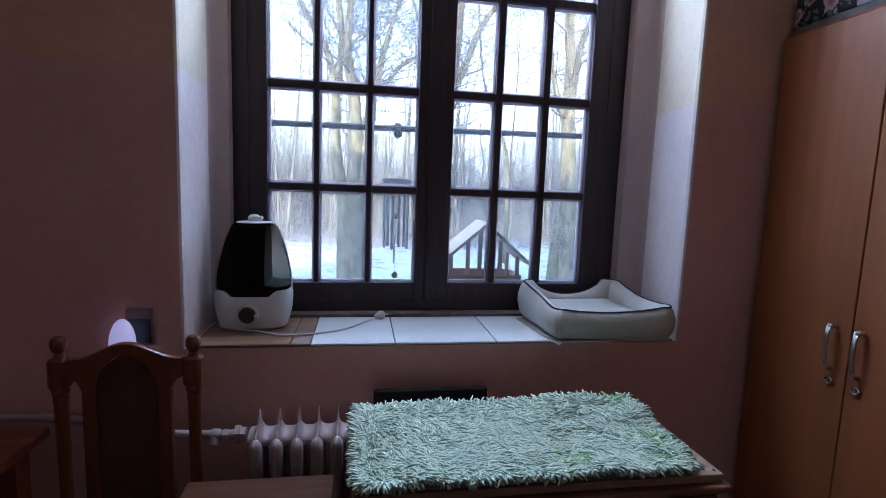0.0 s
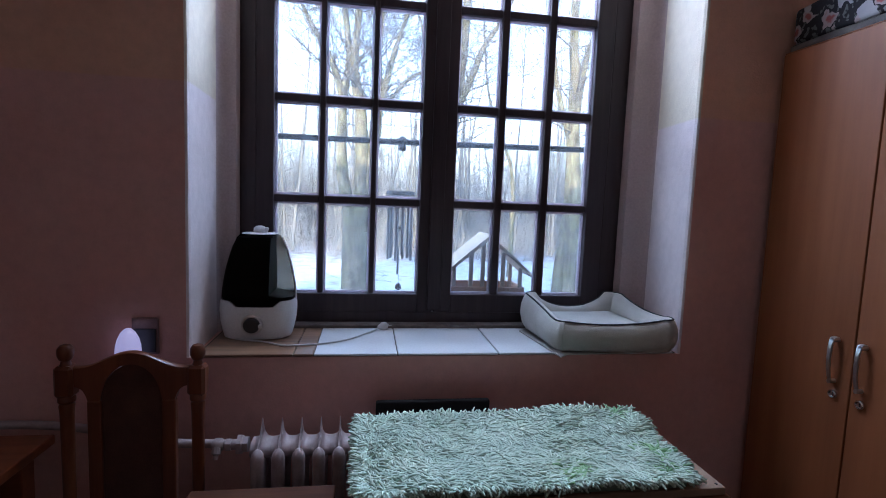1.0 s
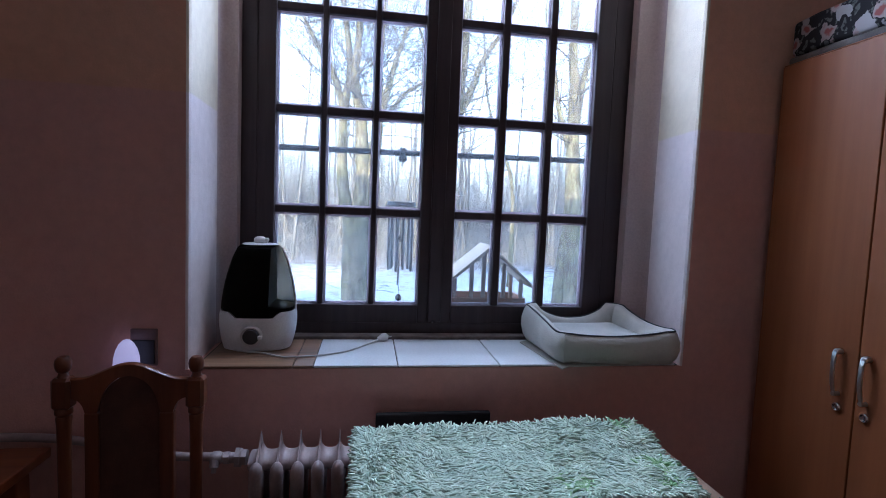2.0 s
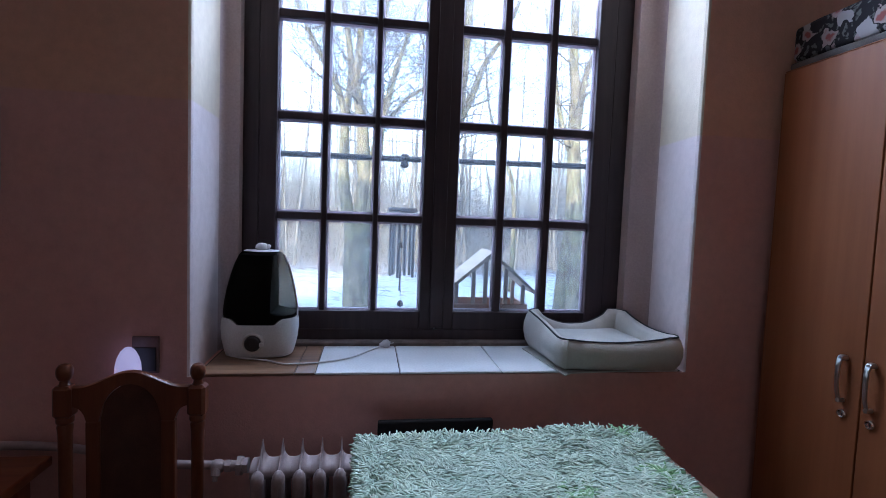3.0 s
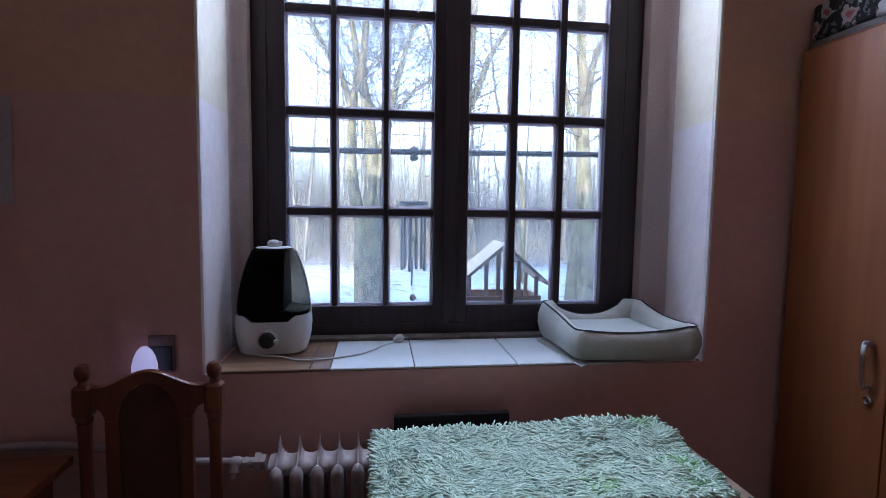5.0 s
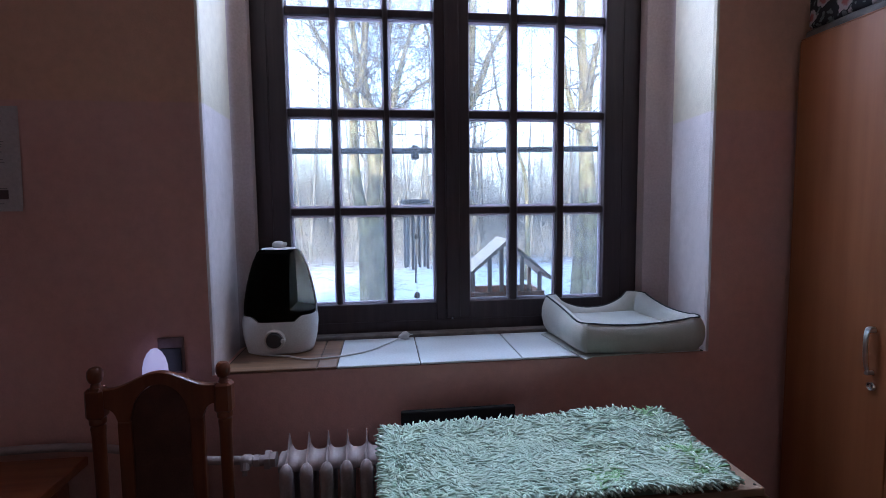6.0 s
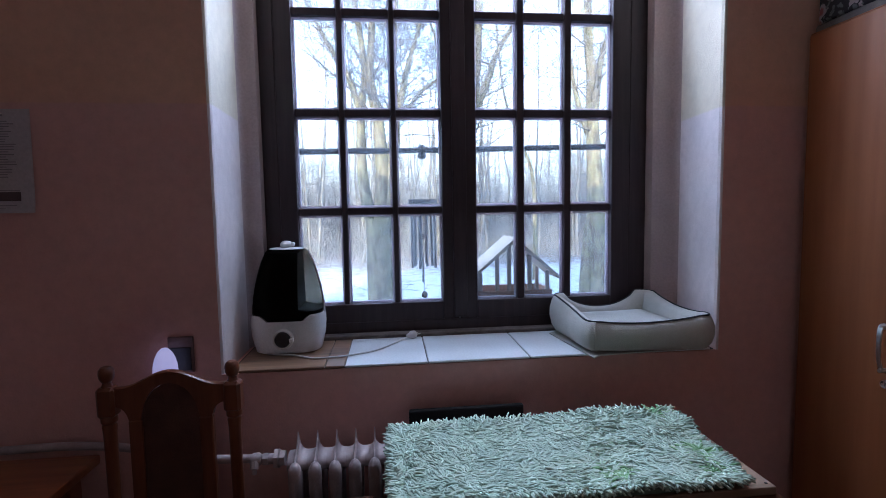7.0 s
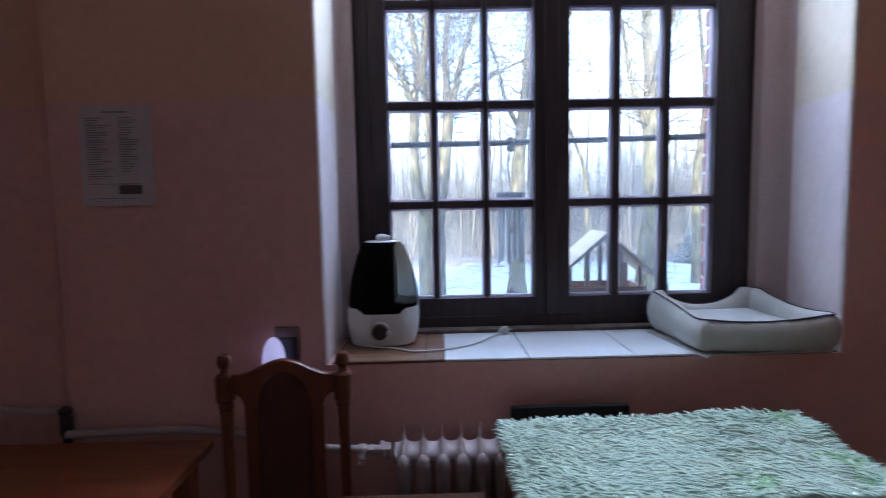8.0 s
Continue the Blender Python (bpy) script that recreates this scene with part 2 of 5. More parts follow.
def bark():
    """Furrowed grey bark with green moss patches."""
    m = material("bark", 0.95)
    v, w = coords(m, (1, 1, 0.22)), coords(m)
    furrow, moss, fine = noisy(m, v, 16.0, 6.0, 0.7), noisy(m, w, 2.2, 4.0), noisy(m, w, 30.0, 4.0)
    grey = ramp(m, furrow, "Fac", [(0.32, (0.055, 0.052, 0.038)), (0.62, (0.22, 0.205, 0.135))])
    green = ramp(m, furrow, "Fac", [(0.32, (0.06, 0.064, 0.028)), (0.62, (0.19, 0.192, 0.115))])
    spot = ramp(m, moss, "Fac", [(0.45, (0, 0, 0)), (0.6, (1, 1, 1))])
    blotch = ramp(m, noisy(m, coords(m, (1, 1, 0.45)), 7.5, 6.0, 0.7), "Fac", [(0.38, (0.34, 0.34, 0.35)), (0.58, (1, 1, 1))])
    skin = mix(m, (spot, "Color"), (grey, "Color"), (green, "Color"))
    return paint(m, mix(m, 1.0, skin, (blotch, "Color"), "MULTIPLY"), (furrow, "Fac"), 1.0, 0.05)


BARK = bark()
SNOW = snow_ground()
LIMB = mottled("limb_bark", (0.055, 0.052, 0.045), (0.125, 0.118, 0.095), 3.0, 20.0, 0.95)
FAR_BARK = mottled("far_bark", (0.075, 0.077, 0.074), (0.145, 0.148, 0.142), 3.0, 20.0, 0.95)


# ---- mesh helpers ----
def finish(name, bm, mat, smooth=False):
    me = bpy.data.meshes.new(name)
    bmesh.ops.recalc_face_normals(bm, faces=bm.faces)
    bm.to_mesh(me)
    bm.free()
    me.materials.append(mat)
    if smooth:
        me.shade_smooth()
        me.set_sharp_from_angle(angle=radians(smooth if smooth is not True else 40))
    return me


def part(name, bm, mat, parent=None, label="", smooth=False):
    ob = new(name, finish(name, bm, mat, smooth))
    ob.parent = parent
    if label:
        tagged(ob, label)
    return ob


def thing(name, at=(0, 0, 0), label="", category="", group="", rz=0):
    ob = new(name)
    ob.matrix_world = pose(*at, 0, 0, rz)
    return tagged(ob, label, category, group)


def structure(name, bm, mat, label="", smooth=False, parent=None):
    return tagged(part(name, bm, mat, parent, label, smooth), kind="structure")


def add_box(bm, x0, x1, y0, y1, z0, z1, bevel=0.0, seg=2):
    r = bmesh.ops.create_cube(bm, size=1.0)
    bmesh.ops.transform(bm, matrix=Matrix.LocRotScale(((x0 + x1) / 2, (y0 + y1) / 2, (z0 + z1) / 2), None, (x1 - x0, y1 - y0, z1 - z0)), verts=r["verts"])
    if bevel:
        edges = {e for v in r["verts"] for e in v.link_edges}
        bmesh.ops.bevel(bm, geom=list(edges), offset=bevel, segments=seg, profile=0.5, affect="EDGES")
    return bm


def box(x0, x1, y0, y1, z0, z1, bevel=0.0, seg=2):
    return add_box(bmesh.new(), x0, x1, y0, y1, z0, z1, bevel, seg)


def add_prism(bm, plan, z0, z1):
    """A vertical prism over a plan of (x, y)."""
    lo = [bm.verts.new((x, y, z0)) for x, y in plan]
    hi = [bm.verts.new((x, y, z1)) for x, y in plan]
    bm.faces.new(lo[::-1]), bm.faces.new(hi)
    n = len(plan)
    for i in range(n):
        bm.faces.new((lo[i], lo[(i + 1) % n], hi[(i + 1) % n], hi[i]))
    return bm


def add_extrude(bm, outline, axis, a, b):
    """An outline of (u, w) extruded from a to b along axis x (u=y, w=z) or y (u=x, w=z)."""
    def at(u, w, k):
        return (k, u, w) if axis == "x" else (u, k, w)
    lo = [bm.verts.new(at(u, w, a)) for u, w in outline]
    hi = [bm.verts.new(at(u, w, b)) for u, w in outline]
    bm.faces.new(lo[::-1]), bm.faces.new(hi)
    n = len(outline)
    for i in range(n):
        bm.faces.new((lo[i], lo[(i + 1) % n], hi[(i + 1) % n], hi[i]))
    return bm


def add_lathe(bm, profile, n=24, at=(0, 0, 0), sx=1.0, sy=1.0, turn=None):
    """A profile of (radius, height) turned round z, then moved; sx, sy squash it."""
    rings = []
    new_verts = []
    for r, z in profile:
        ring = [bm.verts.new((r * sx * math.cos(2 * math.pi * i / n), r * sy * math.sin(2 * math.pi * i / n), z)) for i in range(n)]
        rings.append(ring)
        new_verts += ring
    for a, b in zip(rings, rings[1:]):
        for i in range(n):
            bm.faces.new((a[i], a[(i + 1) % n], b[(i + 1) % n], b[i]))
    bm.faces.new(rings[0][::-1]), bm.faces.new(rings[-1])
    m = Matrix.Translation(at)
    if turn:
        m = m @ turn
    bmesh.ops.transform(bm, matrix=m, verts=new_verts)
    return bm


def add_tube(bm, points, radius, n=8):
    """A round tube along points; radius may be a list."""
    pts = [Vector(p) for p in points]
    rad = radius if isinstance(radius, (list, tuple)) else [radius] * len(pts)
    rings, side = [], None
    for i, p in enumerate(pts):
        d = (pts[min(i + 1, len(pts) - 1)] - pts[max(i - 1, 0)]).normalized()
        if side is None:
            side = d.orthogonal().normalized()
        side = (side - d * side.dot(d)).normalized()
        up = d.cross(side)
        rings.append([bm.verts.new(p + rad[i] * (side * math.cos(2 * math.pi * k / n) + up * math.sin(2 * math.pi * k / n))) for k in range(n)])
    for a, b in zip(rings, rings[1:]):
        for k in range(n):
            bm.faces.new((a[k], a[(k + 1) % n], b[(k + 1) % n], b[k]))
    bm.faces.new(rings[0][::-1]), bm.faces.new(rings[-1])
    return bm


def spline(points, steps=6):
    """Catmull-Rom through the points."""
    p = [Vector(q) for q in points]
    p = [2 * p[0] - p[1]] + p + [2 * p[-1] - p[-2]]
    out = []
    for i in range(1, len(p) - 2):
        for k in range(steps):
            t = k / steps
            out.append(0.5 * (2 * p[i] + (p[i + 1] - p[i - 1]) * t + (2 * p[i - 1] - 5 * p[i] + 4 * p[i + 1] - p[i + 2]) * t * t
                              + (3 * p[i] - p[i - 1] - 3 * p[i + 1] + p[i + 2]) * t ** 3))
    return out + [p[-2]]


# ---- the room ----
X0, X1, Y0, YW, H = -2.6, 2.50, -2.6, 2.0, 3.5   # inner faces; YW is the window wall
YG, YE, YO = 2.387, 2.47, 2.62                    # window plane, plaster's end, outer face
HEAD, SILL = 3.08, 0.938

floor = structure("floor", box(X0 - 0.3, X1 + 0.3, Y0 - 0.3, YO, -0.25, -0.02), MORTAR, "dark boarded wooden floor of the room")
for i in range(35):
    fx = X0 + i * 0.148
    part("plank", box(fx + 0.0015, min(fx + 0.1465, X1), Y0, YW, -0.018, 0.0, 0.002, 1), FLOOR_WOOD, floor)
structure("ceiling", box(X0 - 0.3, X1 + 0.3, Y0 - 0.3, YO, H, H + 0.25), CEILING, "plain pale plaster ceiling")

LX0, LX1, RX0, RX1 = -0.146, -0.093, 1.518, 1.458  # reveal: front and back, at each side
YS, LXB, RXB = 2.335, -0.152, 1.556                # the step before the frame
wall = bmesh.new()
STEP = -0.985                                      # a shallow set-back in the wall begins here
add_prism(wall, [(X0 - 0.3, YW + 0.085), (STEP, YW + 0.085), (STEP, YW + 0.012), (STEP + 0.012, YW), (LX0 - 0.010, YW), (LX0 - 0.05, YW + 0.03), (LX0 - 0.05, YE), (X0 - 0.3, YE)], 0, H)
add_prism(wall, [(RX0 + 0.010, YW), (X1 + 0.3, YW), (X1 + 0.3, YE), (RXB + 0.02, YE), (RXB + 0.02, YW + 0.03)], 0, H)
add_prism(wall, [(LX0 - 0.010, YW), (RX0 + 0.010, YW), (RX0 + 0.04, YE), (LX0 - 0.04, YE)], 0, SILL + 0.0015)
add_prism(wall, [(LX0 - 0.010, YW), (RX0 + 0.010, YW), (RX0 + 0.04, YE), (LX0 - 0.04, YE)], HEAD, H)
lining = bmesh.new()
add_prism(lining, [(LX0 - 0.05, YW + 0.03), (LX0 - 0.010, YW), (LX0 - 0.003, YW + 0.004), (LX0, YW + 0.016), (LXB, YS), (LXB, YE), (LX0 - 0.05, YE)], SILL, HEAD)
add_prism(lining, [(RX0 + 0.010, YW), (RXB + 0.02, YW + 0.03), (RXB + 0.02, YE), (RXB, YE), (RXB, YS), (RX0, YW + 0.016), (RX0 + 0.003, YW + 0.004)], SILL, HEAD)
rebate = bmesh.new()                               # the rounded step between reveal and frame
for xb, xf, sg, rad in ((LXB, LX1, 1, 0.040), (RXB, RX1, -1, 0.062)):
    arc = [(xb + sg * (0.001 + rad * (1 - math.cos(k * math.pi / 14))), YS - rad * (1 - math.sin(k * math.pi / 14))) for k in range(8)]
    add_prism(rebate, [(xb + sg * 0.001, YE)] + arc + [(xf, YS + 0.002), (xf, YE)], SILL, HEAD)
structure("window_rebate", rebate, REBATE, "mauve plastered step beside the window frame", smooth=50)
structure("window_reveal", lining, LIT_WALL, "plastered window reveal, a paler lit copy of the wall paint, cream above and lilac-white below")
structure("wall_north", wall, WALL, "window wall painted peach above and dull mauve below")
structure("wall_south", box(X0 - 0.3, X1 + 0.3, Y0 - 0.3, Y0, 0, H), SOUTH_PAINT, "painted plaster wall")
structure("wall_west", box(X0 - 0.3, X0, Y0, YW, 0, H), WALL, "painted plaster wall")
structure("wall_east", box(X1, X1 + 0.3, Y0, YW, 0, H), EAST_PAINT, "unseen plaster wall behind the wardrobe, dark to cut bounced light")

# the house round the room: outer leaf and roof keep the low sun off the room
shell = bmesh.new()
add_prism(shell, [(-7, YE), (-0.085, YE), (-0.06, YO), (-7, YO)], -1.3, 4.6)
add_prism(shell, [(1.43, YE), (8, YE), (8, YO), (1.43, YO)], -1.3, 4.6)
add_prism(shell, [(-0.085, YE), (1.43, YE), (1.43, YO), (-0.085, YO)], -1.3, 0.90)
add_prism(shell, [(-0.085, YE), (1.43, YE), (1.43, YO), (-0.085, YO)], 3.10, 4.6)
add_box(shell, -7, 8, -7, YE, 4.6, 4.8)
add_box(shell, -7, 8, -7.3, -7, -1.3, 4.6)
add_box(shell, -7.3, -7, -7, YO, -1.3, 4.6)
add_box(shell, 8, 8.3, -7, YO, -1.3, 4.6)
outer = structure("wall_outer", shell, MORTAR, "outer brick wall of the house")


# ---- window ----
def sash(name, x0, x1, cols):
    """A casement: stiles and rails, three columns of small panes in slim glazing bars."""
    s = tagged(new(name), kind="structure")
    tagged(s, "dark brown wooden casement with small square panes")
    y0, y1 = YG, YG + 0.052
    z0, z1 = 1.0, 3.035
    for a, b, nm in ((x0, cols[0][0], "stile"), (cols[-1][1], x1, "stile")):
        part(nm, box(a, b, y0, y1, z0, z1, 0.004), FRAME_WOOD, s)
    rows = [(1.075, 1.433), (1.463, 1.817), (1.847, 2.198), (2.228, 2.580), (2.610, 2.965)]
    part("rail", box(cols[0][0], cols[-1][1], y0 + 0.001, y1 - 0.001, z0, rows[0][0], 0.003), FRAME_WOOD, s)
    part("rail", box(cols[0][0], cols[-1][1], y0 + 0.001, y1 - 0.001, rows[-1][1], z1, 0.003), FRAME_WOOD, s)
    for (a, b), (c, d) in zip(cols, cols[1:]):
        part("glazing_bar", box(b, c, y0 + 0.008, y1 - 0.004, rows[0][0], rows[-1][1], 0.005), FRAME_WOOD, s)
    for (a, b), (c, d) in zip(rows, rows[1:]):
        for (e, f) in cols:
            part("glazing_bar", box(e, f, y0 + 0.009, y1 - 0.005, b, c, 0.005), FRAME_WOOD, s)
    for (a, b) in rows:
        for (e, f) in cols:
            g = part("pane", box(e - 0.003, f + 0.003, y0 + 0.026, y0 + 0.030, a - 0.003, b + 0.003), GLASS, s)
            # panes cast no shadow: the tint dims the view, not the room's daylight
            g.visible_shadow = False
            bead = bmesh.new()
            for q in ((e, f, a, a + 0.008), (e, f, b - 0.008, b), (e, e + 0.008, a + 0.006, b - 0.006), (f - 0.008, f, a + 0.006, b - 0.006)):
                add_box(bead, q[0], q[1], y0 + 0.031, y0 + 0.045, q[2], q[3])
            part("glazing_bead", bead, LIT_EDGE, s)
    return s


def lit_bead():
    """Pale see-through bead that glows, standing in for sky-lit edges round the panes."""
    m = mottled("lit_bead_edge", (0.74, 0.69, 0.72), (0.82, 0.77, 0.80), 20.0, 150.0, 0.7)
    t = m.node_tree
    glow = t.nodes.new("ShaderNodeBsdfTranslucent")
    glow.inputs["Color"].default_value = (0.78, 0.63, 0.66, 1)
    both = t.nodes.new("ShaderNodeMixShader")
    both.inputs[0].default_value = 0.6
    t.links.new(t.nodes["Principled BSDF"].outputs[0], both.inputs[1])
    t.links.new(glow.outputs[0], both.inputs[2])
    t.links.new(both.outputs[0], t.nodes["Material Output"].inputs["Surface"])
    return m


LIT_EDGE = lit_bead()
COLS_L = [(0.031, 0.200), (0.221, 0.401), (0.421, 0.599)]
COLS_R = [(0.738, 0.909), (0.938, 1.107), (1.136, 1.309)]
frame_ob = tagged(new("window_frame"), kind="structure")
tagged(frame_ob, "dark brown fixed window frame in a deep reveal")
part("jamb", box(LX1 - 0.002, -0.035, YG + 0.004, YG + 0.075, SILL, HEAD, 0.004), FRAME_WOOD, frame_ob)
part("jamb", box(1.385, RX1 + 0.002, YG + 0.004, YG + 0.075, SILL, HEAD, 0.004), FRAME_WOOD, frame_ob)
part("head", box(-0.035, 1.385, YG + 0.004, YG + 0.075, 3.03, HEAD, 0.004), FRAME_WOOD, frame_ob)
part("sill_rail", box(-0.035, 1.385, YG - 0.004, YG + 0.078, SILL, 1.003, 0.004), FRAME_WOOD, frame_ob)
sash("window_1", -0.035, 0.662, COLS_L)
sash("window_2", 0.668, 1.385, COLS_R)
part("cover_strip", box(0.640, 0.696, YG - 0.014, YG + 0.002, 1.012, 3.02, 0.004), FRAME_WOOD, frame_ob)

# inner sill: pale tiles, two tan ones, a rough strip along the frame
sill = structure("window_sill", box(LX0 + 0.012, RX0 - 0.006, YW + 0.006, YS - 0.004, SILL + 0.0025, SILL + 0.0055), GROUT, "tiled inner window sill")
for x0, x1, m in ((-0.125, 0.164, SILL_TAN), (0.167, 0.228, SILL_TAN), (0.231, 0.500, SILL_TILE), (0.504, 0.846, SILL_TILE), (0.850, 1.19, SILL_TILE), (1.194, 1.497, SILL_TILE)):
    part("tile", box(x0, x1, YW - 0.003, 2.325, SILL + 0.0045, 0.95, 0.002, 1), m, sill)
part("sill_strip", box(LX1 + 0.002, RX1 - 0.002, 2.327, YG - 0.004, SILL + 0.002, 0.962, 0.003, 1), DUSTY, sill, "rough dusty strip of mortar")

# ---- outdoors ----
GZ = -1.05
ground = bmesh.new()
bmesh.ops.create_grid(ground, x_segments=120, y_segments=120, size=1.0)
for v in ground.verts:
    # dense near the house, stretched to the horizon
    x, y = v.co.x, v.co.y
    v.co.x, v.co.y = 12 * x + 1500 * x ** 7, 12 * y + 1500 * y ** 7 + 12
    r = math.hypot(v.co.x, v.co.y - 12)
    bump = 0.10 * noise.noise((v.co.x * 0.3, v.co.y * 0.3, 0)) + 0.03 * noise.noise((v.co.x * 1.3, v.co.y * 1.3, 5))
    v.co.z = GZ + bump * min(1, max(0, (v.co.y - 2.7) / 3))
structure("ground", ground, SNOW, "snow-covered garden ground with leaves showing through", smooth=True)

# pale also so that it bounces light up onto the shaded feeder
structure("outer_sill", box(-0.05, 1.43, 2.468, 2.92, 0.905, 0.955, 0.006), PALE_STONE, "pale stone outer window sill dusted with snow")
for side, bx in ((1, 1.395), (-1, -0.05)):
    rng = random.Random(7 + side)
    for i in range(28):
        z = 0.958 + i * 0.077
        deep = 0.05 if i % 2 else 0.115
        out = 0.004 * rng.random()
        xa, xb = (bx - out, bx + 0.06) if side > 0 else (bx - 0.06, bx + out)
        part("brick", box(xa, xb, YE + 0.022 + 0.003 * rng.random(), YE + 0.030 + deep, z, z + 0.066, 0.003, 1), BRICK, outer)
        part("brick", box(xa, xb, YE + 0.040 + deep, YO + 0.01, z, z + 0.066, 0.003, 1), BRICK, outer)


# ---- trees ----
def add_limb(v, f, pts, radii, n):
    """A tapered limb as plain vertex and face lists."""
    side = None
    start = len(v)
    for i, p in enumerate(pts):
        d = (pts[min(i + 1, len(pts) - 1)] - pts[max(i - 1, 0)]).normalized()
        side = d.orthogonal().normalized() if side is None else (side - d * side.dot(d)).normalized()
        up = d.cross(side)
        for k in range(n):
            a = 2 * math.pi * k / n
            v.append(p + radii[i] * (side * math.cos(a) + up * math.sin(a)))
    for i in range(len(pts) - 1):
        for k in range(n):
            a, b = start + i * n + k, start + i * n + (k + 1) % n
            f.append((a, b, b + n, a + n))


def sprout(v, f, rng, p, d, r, length, level, droop=0.0):
    """A wandering branch with side branches, down to twigs."""
    n = max(3, int(length / 0.28)) if level < 3 else 3
    pts, radii, cur, way = [p.copy()], [r], p.copy(), d.normalized()
    for i in range(n):
        way = (way + Vector((rng.gauss(0, 0.17), rng.gauss(0, 0.17), rng.gauss(0.05, 0.13) - droop))).normalized()
        cur = cur + way * (length / n)
        pts.append(cur.copy())
        radii.append(max(0.0052, r * (1 - 0.85 * (i + 1) / n)))
        if level < 4 and i > 0:
            for _ in range(rng.choice((1, 1, 2)) if level < 3 else 1):
                out = Vector((rng.gauss(0, 1), rng.gauss(0, 1), rng.gauss(0.15, 0.6)))
                out = (way * 0.75 + (out - way * out.dot(way)).normalized() * 0.85).normalized()
                sprout(v, f, rng, cur, out, radii[-1] * rng.uniform(0.45, 0.7), length * rng.uniform(0.35, 0.6), level + 1, droop)
    add_limb(v, f, pts, radii, 7 if r > 0.06 else (5 if r > 0.02 else 3))


def mesh_of(name, v, f, mat, smooth=True):
    me = bpy.data.meshes.new(name)
    me.from_pydata([tuple(q) for q in v], [], f)
    me.materials.append(mat)
    if smooth:
        me.shade_smooth()
    return me


def tree(stems, seed, label, twigs=1.0, low=2.9):
    """Stems: (points, base radius, top radius), in the world; branches grow from them."""
    rng = random.Random(seed)
    t = thing("tree", stems[0][0][0], label, "tree", "bare trees in the garden")
    o = Vector(stems[0][0][0])
    tv, tf, cv, cf, sv, sf = [], [], [], [], [], []
    for pts, r0, r1 in stems:
        line = spline([Vector(q) - o for q in pts], 6)
        n = len(line)
        radii = [r0 + (r1 - r0) * (i / (n - 1)) ** 0.8 for i in range(n)]
        radii = [r * (1 + 0.10 * noise.noise((i * 0.6, seed, r0 * 9))) for i, r in enumerate(radii)]
        if pts is stems[0][0]:
            radii[0], radii[1] = radii[0] * 1.35, radii[1] * 1.1
        add_limb(tv, tf, line, radii, 14)
        for i in range(2, n):
            h = line[i].z + o.z
            if h < low or rng.random() > 0.8 * twigs:
                continue
            a = rng.uniform(0, 2 * math.pi)
            d = Vector((math.cos(a), 0.7 * math.sin(a), rng.uniform(-0.1, 0.8)))
            sprout(cv, cf, rng, line[i], d, 0.017, rng.uniform(0.8, 2.2), 2)
            a = rng.uniform(0, 2 * math.pi)
            d = Vector((math.cos(a), 0.7 * math.sin(a), rng.uniform(0.1, 0.9)))
            sprout(cv, cf, rng, line[i], d, min(0.026, radii[i] * rng.uniform(0.10, 0.24)), rng.uniform(1.0, 2.6), 1 if h > 4.2 and rng.random() < 0.5 else 2)
        for k in range(int(26 * twigs)):          # fine shoots along the trunk
            i = rng.randrange(1, n)
            a = rng.uniform(0, 2 * math.pi)
            sprout(sv, sf, rng, line[i], Vector((math.cos(a), math.sin(a), rng.uniform(-0.2, 0.7))), 0.012, rng.uniform(0.4, 0.9), 3, 0.05)
    me = mesh_of("trunk", tv, tf, BARK)
    a = new("trunk", me)
    b = new("crown", mesh_of("crown", cv, cf, LIMB))
    c = new("shoot", mesh_of("shoot", sv, sf, TWIG))
    a.parent, b.parent, c.parent = t, t, t
    tagged(c, "frosted shoots along the trunk", kind="stuff")
    return t


tree([([(0.15, 12, -1.2), (0.14, 12, 0.0), (0.15, 12, 0.62), (0.13, 12, 1.25)], 0.33, 0.31),
      ([(0.02, 12, 0.9), (-0.16, 12, 1.82), (-0.22, 12, 2.42), (-0.22, 12, 3.42), (-0.17, 12, 4.0), (-0.12, 12.1, 4.9), (-0.5, 12.3, 7.5), (-0.9, 12.6, 10)], 0.16, 0.05),
      ([(0.16, 12, 1.0), (0.26, 12, 2.15), (0.21, 12, 2.86), (0.17, 12, 3.45), (0.06, 12, 4.1), (0.02, 12, 4.6), (0.10, 12, 5.7), (0.2, 12, 9)], 0.21, 0.06),
      ([(0.26, 12, 0.9), (0.46, 12, 2.46), (0.55, 12, 3.18), (0.57, 12, 3.8), (0.55, 12, 4.5), (0.57, 12, 5.3), (0.9, 12, 8.5)], 0.18, 0.05),
      ([(-0.2, 12, 3.6), (-0.46, 12, 4.45), (-0.84, 12, 5.1), (-1.2, 12, 5.8), (-1.9, 12, 7.5)], 0.09, 0.03),
      ([(0.56, 12, 3.3), (0.86, 12, 4.6), (1.07, 12, 5.3), (1.5, 12, 6.6)], 0.10, 0.03),
      ([(0.57, 12, 3.5), (0.85, 12.2, 3.75), (1.23, 12.3, 4.25), (1.83, 12.5, 4.65), (2.6, 12.6, 5.0)], 0.08, 0.02)], 11,
     "bare old tree with several thick mossy stems on snowy ground", 0.8)
